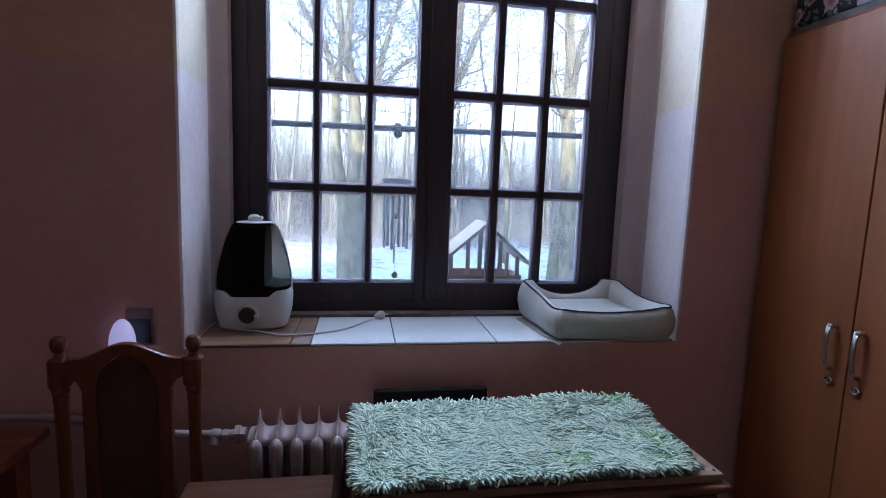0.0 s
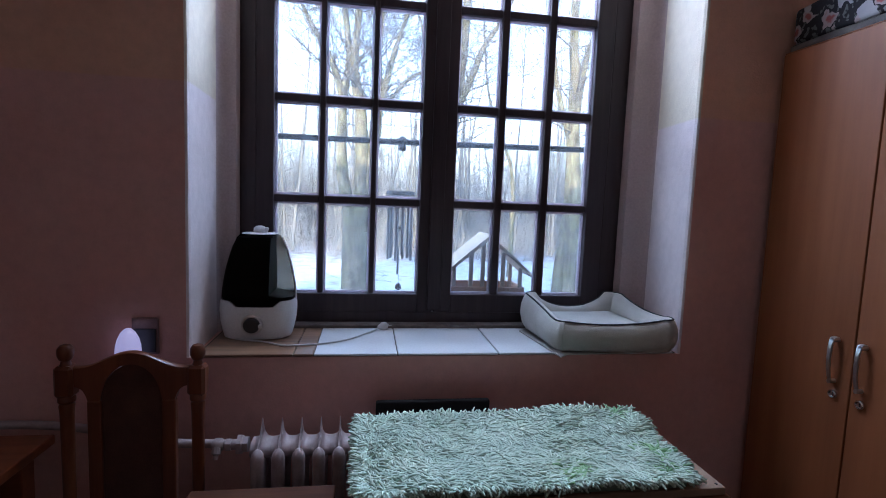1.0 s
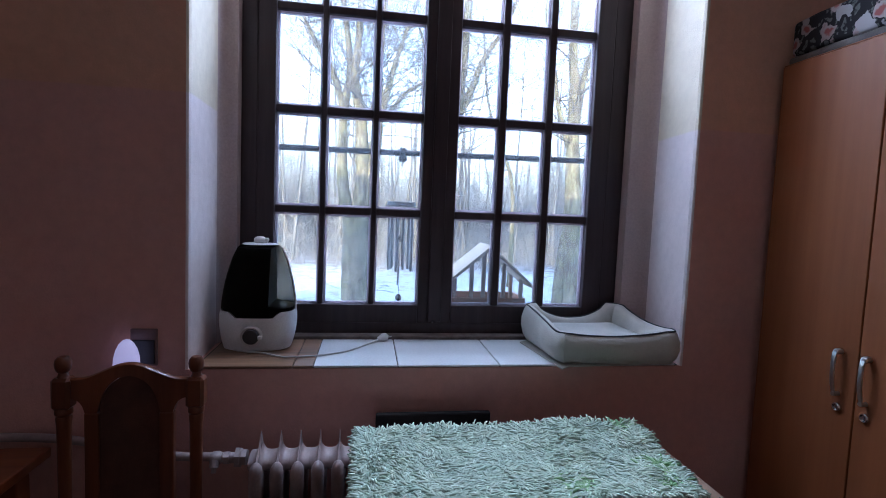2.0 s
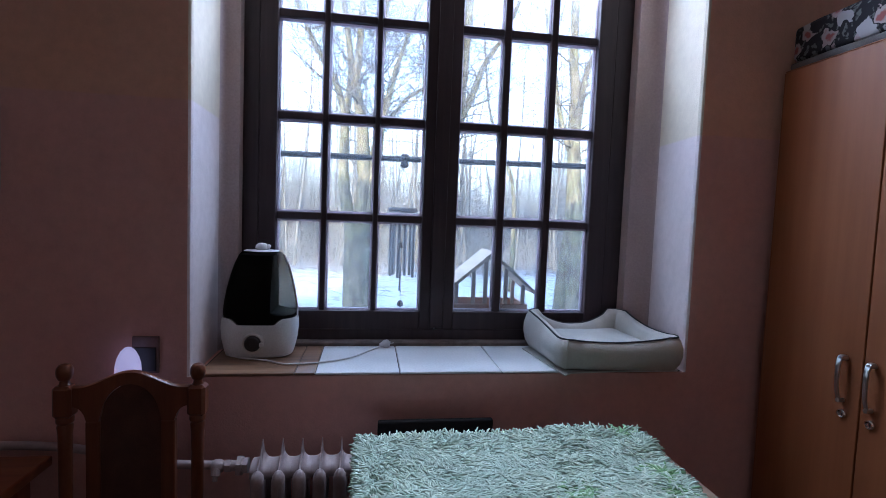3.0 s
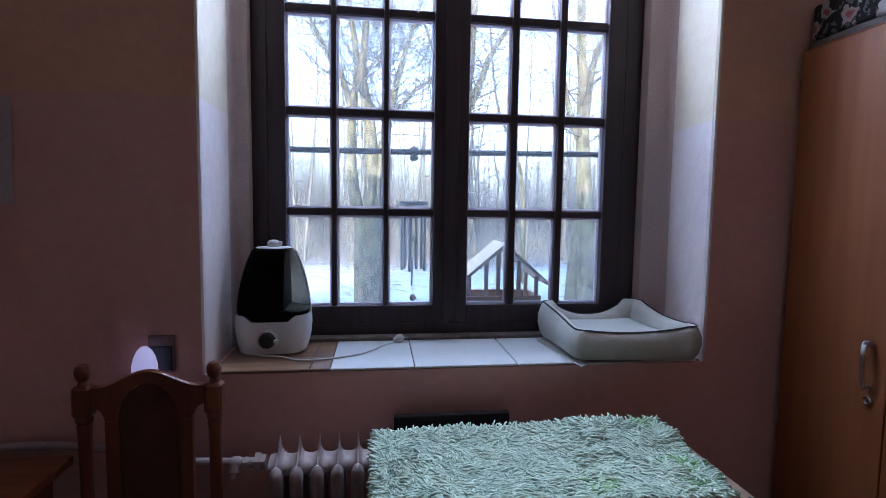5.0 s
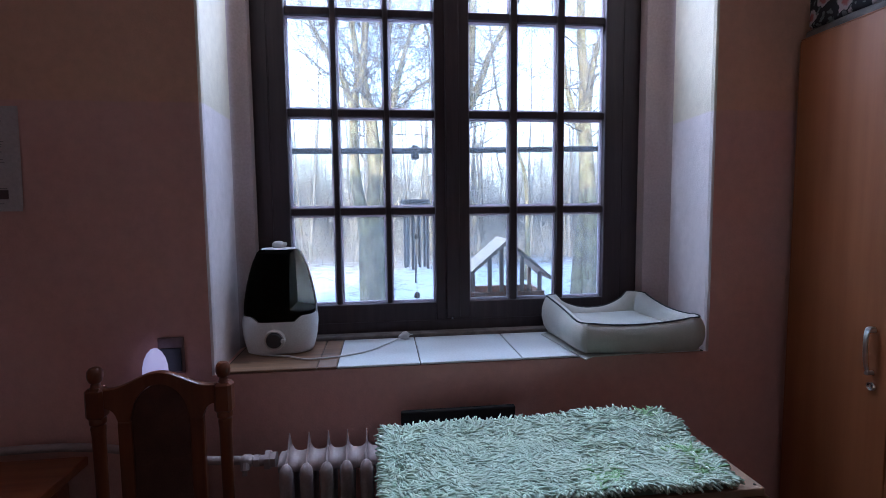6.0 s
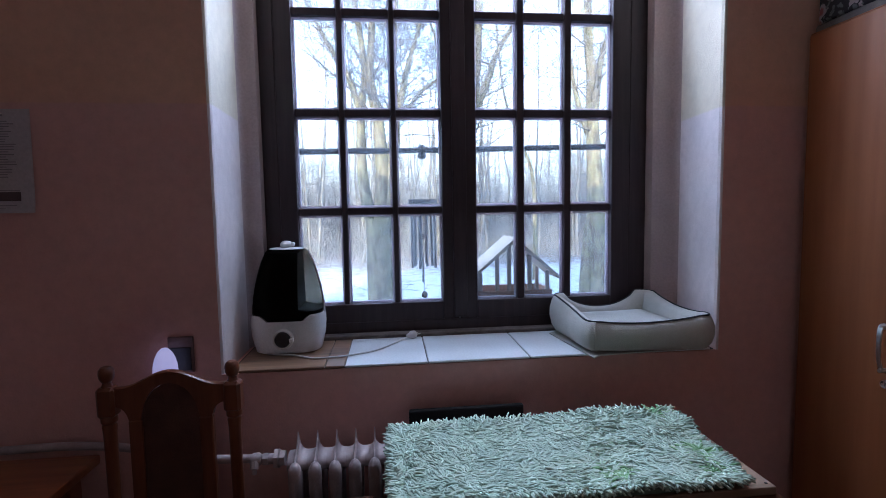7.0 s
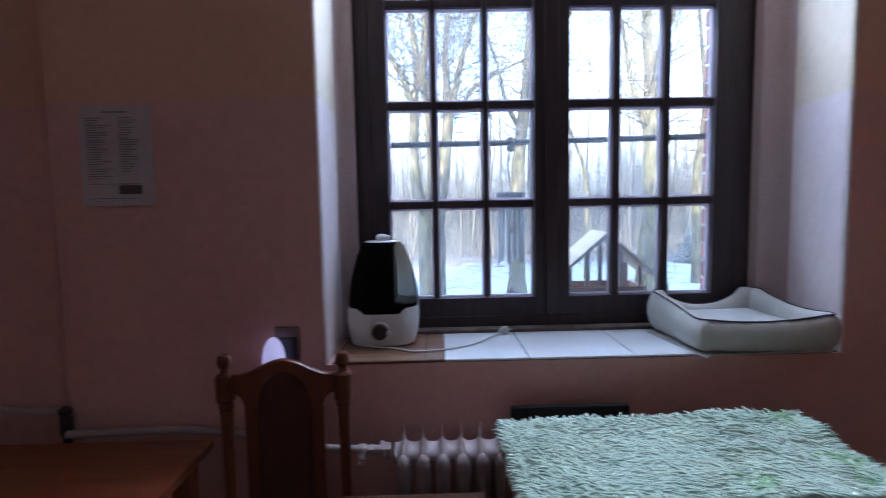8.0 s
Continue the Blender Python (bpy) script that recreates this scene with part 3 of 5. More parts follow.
tree([([(5.95, 13, -1.2), (5.83, 13, 0.63), (5.77, 13, 2.08), (5.68, 13, 3.64), (5.66, 13, 4.9), (5.56, 13, 5.8), (5.5, 13, 9.5)], 0.30, 0.09),
      ([(5.55, 13.1, -1.2), (5.62, 13.1, 0.2), (5.74, 13.05, 1.4)], 0.19, 0.14),
      ([(5.72, 13, 3.5), (5.94, 13.1, 5.2), (6.33, 13.2, 6.2), (7.2, 13.4, 8.5)], 0.12, 0.04),
      ([(5.70, 13, 3.0), (5.25, 13, 4.3), (5.0, 13, 5.6), (4.6, 13, 7.5)], 0.10, 0.03)], 23,
     "tall bare grey tree with many rising branches in the snow", 1.25)
tree([([(2.55, 14.5, -1.2), (2.60, 14.5, 2.28), (2.75, 14.5, 3.9), (2.95, 14.5, 5.9), (3.1, 14.5, 9.5)], 0.24, 0.10),
      ([(2.78, 14.5, 4.0), (3.25, 14.5, 5.1), (3.5, 14.5, 5.8), (4.1, 14.5, 6.8), (4.8, 14.5, 8.5)], 0.13, 0.05),
      ([(2.72, 14.5, 3.5), (2.3, 14.7, 4.4), (2.1, 14.8, 5.4), (1.6, 15, 7)], 0.09, 0.03)], 37,
     "bare slender tree with a leaning limb in the snow", 0.9)
tree([([(5.35, 17, -1.2), (5.3, 17, 2.2), (4.9, 17, 3.6), (4.3, 17, 5.2), (4.0, 17, 8)], 0.09, 0.03)], 41, "thin leaning bare tree near the edge of the wood", 0.7)
tree([([(8.6, 16, -1.2), (8.5, 16, 2.2), (8.7, 16, 4.6), (8.4, 16, 8)], 0.17, 0.05)], 47, "thin bare tree near the edge of the wood", 0.8)

# the wood behind: many thin trunks, brushwood and a dark evergreen thicket
rng = random.Random(5)
fv, ff = [], []
for i in range(430):
    y = 24 + 38 * rng.random() ** 1.3
    x = rng.uniform(-0.75, 1.05) * y
    h, r = rng.uniform(5, 12), rng.uniform(0.04, 0.13)
    p = Vector((x, y, -1.3))
    lean = Vector((rng.gauss(0, 0.05), rng.gauss(0, 0.05), 1))
    line = [p + lean * (h * k / 5) + Vector((rng.gauss(0, 0.08), 0, 0)) for k in range(6)]
    add_limb(fv, ff, line, [r * (1 - 0.8 * k / 5) for k in range(6)], 5)
    for k in range(7):
        q = line[rng.randrange(1, 6)]
        sprout(fv, ff, rng, q, Vector((rng.gauss(0, 1), rng.gauss(0, 0.5), rng.uniform(0.2, 1))), r * 0.35, rng.uniform(1.0, 2.6), 3)
tagged(new("bare_wood", mesh_of("bare_wood", fv, ff, FAR_BARK)), "frosty winter wood of thin bare trunks", "trees", kind="stuff")
fv, ff = [], []
for i in range(800):                               # slender branching saplings
    y = 27 + 24 * rng.random()
    p = Vector((rng.uniform(-0.75, 1.05) * y, y, -1.2))
    sprout(fv, ff, rng, p, Vector((rng.gauss(0, 0.1), rng.gauss(0, 0.1), 1)), rng.uniform(0.03, 0.07), rng.uniform(3.5, 8.0), 2)
for i in range(2300):
    y = 21 + 22 * rng.random()
    x = rng.uniform(-0.75, 1.05) * y
    p = Vector((x, y, -1.2))
    for k in range(4):
        sprout(fv, ff, rng, p, Vector((rng.gauss(0, 0.6), rng.gauss(0, 0.5), 1)), 0.011, rng.uniform(0.7, 2.0) * (y / 26), 3)
tagged(new("brushwood", mesh_of("brushwood", fv, ff, TWIG)), "leafless brushwood at the edge of the wood, paled by frost and haze", "shrubs", kind="stuff")
fv, ff = [], []
for i in range(7000):
    c = rng.choice(((11.9, 21.0, 1.4, 2.3), (13.6, 22, 2.2, 2.7)))
    a, rr, zz = rng.uniform(0, 6.283), c[2] * math.sqrt(rng.random()), rng.random() ** 1.4
    p = Vector((c[0] + rr * math.cos(a) * (1 - 0.55 * zz), c[1] + rr * math.sin(a) * (1 - 0.55 * zz), -1.1 + c[3] * zz))
    d = Vector((rng.gauss(0, 1), rng.gauss(0, 1), rng.gauss(0, 0.6))).normalized() * rng.uniform(0.10, 0.26)
    e = d.orthogonal().normalized() * 0.05
    k = len(fv)
    fv += [p, p + d * 0.5 + e, p + d, p + d * 0.5 - e]
    ff.append((k, k + 1, k + 2, k + 3))
tagged(new("evergreen_thicket", mesh_of("evergreen_thicket", fv, ff, EVERGREEN, False)), "dark evergreen thicket dusted with snow", "shrubs", kind="stuff")


# ---- things outside the window ----
def wind_chime():
    c = thing("wind_chime", (0.531, 2.545, 1.696), "metal wind chime with hanging tubes on an outside bar", "wind chime")
    hook = add_lathe(bmesh.new(), [(0.012, -0.03), (0.02, -0.02), (0.014, 0.0), (0.022, 0.012), (0.012, 0.03)], 10)
    add_tube(hook, [(-0.03, 0, 0.012), (0.0, 0, 0.02), (0.03, 0, 0.012)], 0.007, 6)
    part("hook", hook, DARK_IRON, c)
    part("disc", add_lathe(bmesh.new(), [(0.055, -0.221), (0.062, -0.217), (0.062, -0.204), (0.057, -0.200)], 28), CHIME_WOOD, c, "dark wooden disc", 30)
    cords = bmesh.new()
    for k in range(3):
        a = 2 * math.pi * k / 3 + 0.4
        add_tube(cords, [(0.05 * math.cos(a), 0.05 * math.sin(a), -0.2), (0, 0, -0.025)], 0.0009, 4)
    add_tube(cords, [(0, 0, -0.22), (0, 0, -0.60)], 0.0008, 4)
    for k in range(12):
        a = 2 * math.pi * (k + 0.3) / 12
        add_tube(cords, [(0.051 * math.cos(a), 0.051 * math.sin(a), -0.22), (0.051 * math.cos(a), 0.051 * math.sin(a), -0.262)], 0.0008, 4)
    part("cord", cords, DARK_IRON, c)
    for k in range(12):
        a = 2 * math.pi * (k + 0.3) / 12
        part("tube", add_tube(bmesh.new(), [(0.051 * math.cos(a), 0.051 * math.sin(a), -0.262), (0.051 * math.cos(a), 0.051 * math.sin(a), -0.475 - 0.012 * (k % 3))], 0.0065, 10), CHIME_METAL, c, smooth=60)
    part("striker", add_lathe(bmesh.new(), [(0.012, -0.372), (0.016, -0.366), (0.016, -0.356), (0.012, -0.350)], 14), CHIME_WOOD, c, smooth=40)
    part("clapper", add_tube(bmesh.new(), [(-0.004, 0, -0.44), (-0.006, 0, -0.563)], 0.004, 8), CHIME_METAL, c)
    part("sail", add_lathe(bmesh.new(), [(0.004, -0.632), (0.013, -0.626), (0.014, -0.614), (0.006, -0.602)], 12), CHIME_WOOD, c, smooth=40)


def bird_feeder():
    f = thing("bird_feeder", (0.922, 2.592, 0.955), "pale wooden bird feeder house with a gabled roof", "bird feeder")
    apex, ex, ez, y0, y1 = 0.368, 0.205, 0.192, -0.102, 0.095
    t = 0.013
    for s in (-1, 1):
        o = [(0, apex), (s * ex, ez), (s * (ex - 0.006), ez - 0.010), (0, apex - t * 1.5)]
        part("roof_panel", add_extrude(bmesh.new(), o if s > 0 else o[::-1], "y", y0 - 0.012, y1 + 0.012), FEEDER_WOOD, f)
    part("tray", box(-0.165, 0.165, y0 + 0.01, y1 - 0.01, 0.0, 0.014, 0.002, 1), FEEDER_DARK, f)
    for a in ((-0.165, 0.165, y0 + 0.002, y0 + 0.012), (-0.165, 0.165, y1 - 0.012, y1 - 0.002)):
        part("tray_rim", box(*a, 0.0, 0.136, 0.002, 1), FEEDER_DARK, f, "reddish-brown rim")
    for s in (-1, 1):
        part("tray_rim", box(s * 0.165 - 0.006, s * 0.165 + 0.006, y0 + 0.012, y1 - 0.012, 0.0, 0.136, 0.002, 1), FEEDER_DARK, f)
    for x in (-0.150, -0.075, -0.022, 0.070, 0.150):
        for y in (y0 + 0.014, y1 - 0.024)[:2 if abs(x) > 0.14 else 1]:
            top = apex - abs(x) * (apex - ez) / ex - 0.020
            part("post", box(x - 0.009, x + 0.009, y, y + 0.012, 0.014, top, 0.002, 1), FEEDER_POST, f)


DARK_IRON = mottled("dark_iron", (0.035, 0.032, 0.03), (0.07, 0.06, 0.055), 20.0, 120.0, 0.6, 0.6)
CHIME_WOOD = wooden("chime_wood", (0.05, 0.035, 0.03), (0.08, 0.055, 0.045), (0.11, 0.08, 0.065), "x", rough=0.6)
CHIME_METAL = mottled("chime_metal", (0.42, 0.41, 0.40), (0.54, 0.53, 0.52), 20.0, 90.0, 0.4, 0.2)
FEEDER_DARK = wooden("feeder_tray_wood", (0.52, 0.28, 0.19), (0.62, 0.36, 0.25), (0.70, 0.43, 0.31), "x", rough=0.8)
FEEDER_POST = wooden("feeder_post_wood", (0.56, 0.46, 0.36), (0.65, 0.54, 0.43), (0.72, 0.61, 0.50), "z", rough=0.8)
bar = bmesh.new()
add_tube(bar, [(-0.05, 2.545, 1.699), (0.5, 2.545, 1.703), (1.395, 2.545, 1.716)], 0.013, 10)
tagged(part("outside_bar", bar, DARK_IRON, smooth=40), "dark iron bar across the outside of the window", "bar")
wind_chime()
bird_feeder()


# ---- things on the sill ----
def humidifier():
    h = thing("humidifier", (0.012, 2.243, 0.95), "white and smoky dark humidifier standing on the window sill", "humidifier")
    sx, sy = 1.0, 0.72
    prof = [(0.105, 0.0), (0.114, 0.004), (0.121, 0.03), (0.127, 0.06), (0.130, 0.095), (0.1295, 0.118), (0.126, 0.137)]
    n = 64
    base = bmesh.new()
    rings = []
    for r, z in prof + [(0.112, 0.137)]:
        ring = []
        for i in range(n):
            a = 2 * math.pi * i / n
            fr = math.cos(a + math.pi / 2)                 # 1 at the front
            dip = 0.024 * max(0.0, min(1.0, (fr - 0.80) / 0.10)) if z > 0.12 else 0.0
            sq = 1.0 / (abs(math.cos(a)) ** 3.2 + abs(math.sin(a)) ** 3.2) ** (1 / 3.2)
            ring.append(base.verts.new((r * sx * sq * math.cos(a), r * sy * sq * math.sin(a), z - dip)))
        rings.append(ring)
    for a, b in zip(rings, rings[1:]):
        for i in range(n):
            base.faces.new((a[i], a[(i + 1) % n], b[(i + 1) % n], b[i]))
    base.faces.new(rings[0][::-1]), base.faces.new(rings[-1])
    part("base", base, WHITE_PLASTIC, h, "white plastic base", 45)
    tank = bmesh.new()
    rings = []
    for r, z in [(0.112, 0.106), (0.1235, 0.110), (0.1245, 0.14), (0.1235, 0.165), (0.119, 0.20), (0.112, 0.24), (0.102, 0.28), (0.090, 0.32), (0.074, 0.356), (0.066, 0.364), (0.060, 0.366)]:
        ring = []
        for i in range(n):
            a = 2 * math.pi * i / n
            sq = 1.0 / (abs(math.cos(a)) ** 3.0 + abs(math.sin(a)) ** 3.0) ** (1 / 3.0)
            ring.append(tank.verts.new((r * sq * math.cos(a), r * sy * sq * math.sin(a), z)))
        rings.append(ring)
    for a, b in zip(rings, rings[1:]):
        for i in range(n):
            tank.faces.new((a[i], a[(i + 1) % n], b[(i + 1) % n], b[i]))
    tank.faces.new(rings[0][::-1]), tank.faces.new(rings[-1])
    part("tank", tank, SMOKED, h, "smoky dark see-through water tank", 45)
    inner = bmesh.new()
    rings = []
    for r, z in [(0.118, 0.108), (0.1205, 0.148), (0.1200, 0.158), (0.116, 0.20), (0.109, 0.24), (0.099, 0.28), (0.087, 0.32), (0.070, 0.355)]:
        ring = []
        for i in range(n):
            a = 2 * math.pi * i / n
            sq = 1.0 / (abs(math.cos(a)) ** 3.0 + abs(math.sin(a)) ** 3.0) ** (1 / 3.0)
            ring.append(inner.verts.new((min(r * sq * math.cos(a), 0.046 if z > 0.15 else 1.0), r * sy * 0.98 * sq * math.sin(a), z)))
        rings.append(ring)
    for a, b in zip(rings, rings[1:]):
        for i in range(n):
            inner.faces.new((a[i], a[(i + 1) % n], b[(i + 1) % n], b[i]))
    inner.faces.new(rings[0][::-1]), inner.faces.new(rings[-1])
    part("tank_core", inner, BLACK_PLASTIC, h, "black inner water column")
    # white rim put on the right only, where it catches the window light
    strip = bmesh.new()
    pts = [(0.1262, 0.0, 0.128), (0.1255, 0, 0.165), (0.121, 0, 0.20), (0.114, 0, 0.24), (0.104, 0, 0.28), (0.092, 0, 0.32), (0.076, 0, 0.356)]
    add_tube(strip, spline(pts, 4), 0.0042, 6)
    part("edge_strip", strip, WHITE_PLASTIC, h, smooth=60)
    part("cap", add_lathe(bmesh.new(), [(0.056, 0.366), (0.062, 0.368), (0.056, 0.371), (0.030, 0.372)], 32, sy=0.8), WHITE_PLASTIC, h, smooth=40)
    nz = add_lathe(bmesh.new(), [(0.018, 0.371), (0.023, 0.378), (0.021, 0.388), (0.014, 0.394), (0.006, 0.396)], 20, sy=0.8)
    add_lathe(nz, [(0.008, 0.0), (0.010, 0.008), (0.004, 0.018)], 12, (0.014, 0, 0.378), turn=pose(0, 0, 0, 0, 55, 0))
    part("nozzle", nz, WHITE_PLASTIC, h, smooth=50)
    turn = pose(0, 0, 0, 94, 0, 0)
    ring = add_lathe(bmesh.new(), [(0.036, -0.004), (0.036, 0.008), (0.033, 0.012), (0.029, 0.012), (0.028, 0.004)], 32, (-0.006, -0.093, 0.058), turn=turn)
    part("dial_ring", ring, STEEL, h, smooth=40)
    knob = add_lathe(bmesh.new(), [(0.027, 0.0), (0.027, 0.014), (0.024, 0.018), (0.006, 0.019)], 32, (-0.006, -0.095, 0.058), turn=turn)
    dial = part("dial", knob, BLACK_PLASTIC, h, "black turning dial", 40)
    part("pointer", box(0.018, 0.032, -0.117, -0.101, 0.050, 0.062, 0.002), WHITE_PLASTIC, dial)


SMOKED = material("smoked_plastic", 0.08, Base_Color=(0.10, 0.088, 0.07, 1), Transmission_Weight=0.98, IOR=1.01)
humidifier()

cord = spline([(-0.112, 2.28, 0.957), (-0.098, 2.22, 0.954), (-0.04, 2.158, 0.954), (0.05, 2.128, 0.954), (0.115, 2.085, 0.954), (0.17, 2.085, 0.954), (0.24, 2.10, 0.954), (0.33, 2.15, 0.954), (0.40, 2.24, 0.954), (0.440, 2.285, 0.958)], 8)
pc = thing("power_cord", (0.44, 2.285, 0.95), "thin white power cord with its plug lying on the sill", "cord")
pm = bmesh.new()
add_tube(pm, [Vector(p) - Vector((0.44, 2.285, 0.95)) for p in cord], 0.0031, 8)
part("cable", pm, CORD_WHITE, pc, smooth=60)
pm = bmesh.new()
add_lathe(pm, [(0.004, 0.0), (0.008, 0.006), (0.012, 0.018), (0.016, 0.024), (0.016, 0.038), (0.013, 0.042)], 16, (0, 0, 0.014), turn=pose(0, 0, 0, 0, 90, 35))
part("plug", pm, CORD_WHITE, pc, "white plug", 40)
pm = bmesh.new()
for s in (-1, 1):
    add_tube(pm, [Vector((0.034 - s * 0.005, 0.024 + s * 0.007, 0.015)), Vector((0.050 - s * 0.005, 0.035 + s * 0.007, 0.015))], 0.0022, 6)
part("pin", pm, STEEL, pc)


def pet_bed():
    b = thing("pet_bed", (1.25, 2.14, 0.956), "small grey-beige canvas pet bed with dark piping on the sill", "pet bed")
    o = Vector((1.25, 2.14))
    quad = [Vector(q) - o for q in ((1.045, 1.972), (1.478, 1.938), (1.440, 2.335), (1.022, 2.322))]
    tops = [0.108, 0.122, 0.150, 0.148]
    mids = [0.102, 0.118, 0.088, 0.132]                    # heights between the corners
    pts, hs = [], []
    for i in range(4):
        a, c, e = quad[i - 1], quad[i], quad[(i + 1) % 4]
        rad = 0.055 if i != 0 else 0.04
        p0, p2 = c + (a - c).normalized() * rad, c + (e - c).normalized() * rad
        for k in range(8):
            t = k / 7
            pts.append((1 - t) ** 2 * p0 + 2 * t * (1 - t) * c + t * t * p2)
            hs.append(tops[i])
        q0, q1 = p2, e + (c - e).normalized() * 0.055
        for k in range(1, 14):
            t = k / 14
            pts.append(q0.lerp(q1, t))
            w = math.sin(math.pi * t)
            lin = tops[i] * (1 - t) + tops[(i + 1) % 4] * t
            hs.append(lin + (mids[i] - 0.5 * (tops[i] + tops[(i + 1) % 4])) * w ** (0.6 if i == 2 else 0.8))
    n = len(pts)
    nrm = []
    for i in range(n):
        d = pts[(i + 1) % n] - pts[i - 1]
        nrm.append(Vector((-d.y, d.x)).normalized())       # points inwards
    shape = [(0.026, 0.0), (0.008, 0.05), (-0.008, 0.22), (-0.016, 0.45), (-0.015, 0.68), (-0.006, 0.88), (0.003, 0.985), (0.010, 1.0), (0.022, 0.985), (0.036, 0.88), (0.046, 0.6), (0.048, 0.2)]
    bm = bmesh.new()
    rings = []
    for i in range(n):
        wob = 0.006 * noise.noise((i * 0.35, 1, 0)) + 0.003 * noise.noise((i * 1.1, 4, 0))
        rings.append([bm.verts.new((pts[i].x + nrm[i].x * (u + wob), pts[i].y + nrm[i].y * (u + wob), hs[i] * w)) for u, w in shape])
    for i in range(n):
        a, c = rings[i], rings[(i + 1) % n]
        for k in range(len(shape) - 1):
            bm.faces.new((a[k], c[k], c[k + 1], a[k + 1]))
    part("side_wall", bm, BED_FABRIC, b, smooth=80)
    pip = bmesh.new()
    loop = [Vector((pts[i].x + nrm[i].x * 0.004, pts[i].y + nrm[i].y * 0.004, hs[i] * 0.99 + 0.001)) for i in range(n)]
    add_tube(pip, loop + [loop[0]], 0.0032, 6)
    part("piping", pip, PIPING, b, "dark piping", 60)
    seam = bmesh.new()
    add_tube(seam, spline([(pts[5].x + nrm[5].x * s[0], pts[5].y + nrm[5].y * s[0], hs[5] * s[1]) for s in shape[:7]], 3), 0.0028, 6)
    part("seam", seam, BED_FABRIC, b, smooth=60)
    cu = bmesh.new()
    inner = [Vector((pts[i].x + nrm[i].x * 0.04, pts[i].y + nrm[i].y * 0.04)) for i in range(n)]
    mid = sum(inner, Vector((0, 0))) / n
    prev = None
    for f, z in ((1.0, 0.012), (1.0, 0.060), (0.92, 0.076), (0.6, 0.083), (0.25, 0.085), (0.05, 0.085)):
        ring = [cu.verts.new((*(mid + (q - mid) * f), z + 0.004 * f * noise.noise((q.x * 9, q.y * 9, f)))) for q in inner]
        if prev:
            for i in range(n):
                cu.faces.new((prev[i], prev[(i + 1) % n], ring[(i + 1) % n], ring[i]))
        else:
            cu.faces.new(ring[::-1])
        prev = ring
    cu.faces.new(prev)
    part("cushion", cu, BED_CUSHION, b, "paler padded cushion", 70)


BED_CUSHION = mottled("bed_cushion", (0.50, 0.51, 0.47), (0.58, 0.59, 0.55), 9.0, 300.0, 0.95, bump=0.5)
pet_bed()
pad = bmesh.new()
add_prism(pad, [(1.005, 2.275), (1.045, 1.935), (1.08, 1.962), (1.40, 1.985), (1.40, 2.30), (1.06, 2.31)], 0.9505, 0.9545)
tagged(part("pet_pad", pad, BED_FABRIC), "thin grey pad lying under the pet bed", "pad")


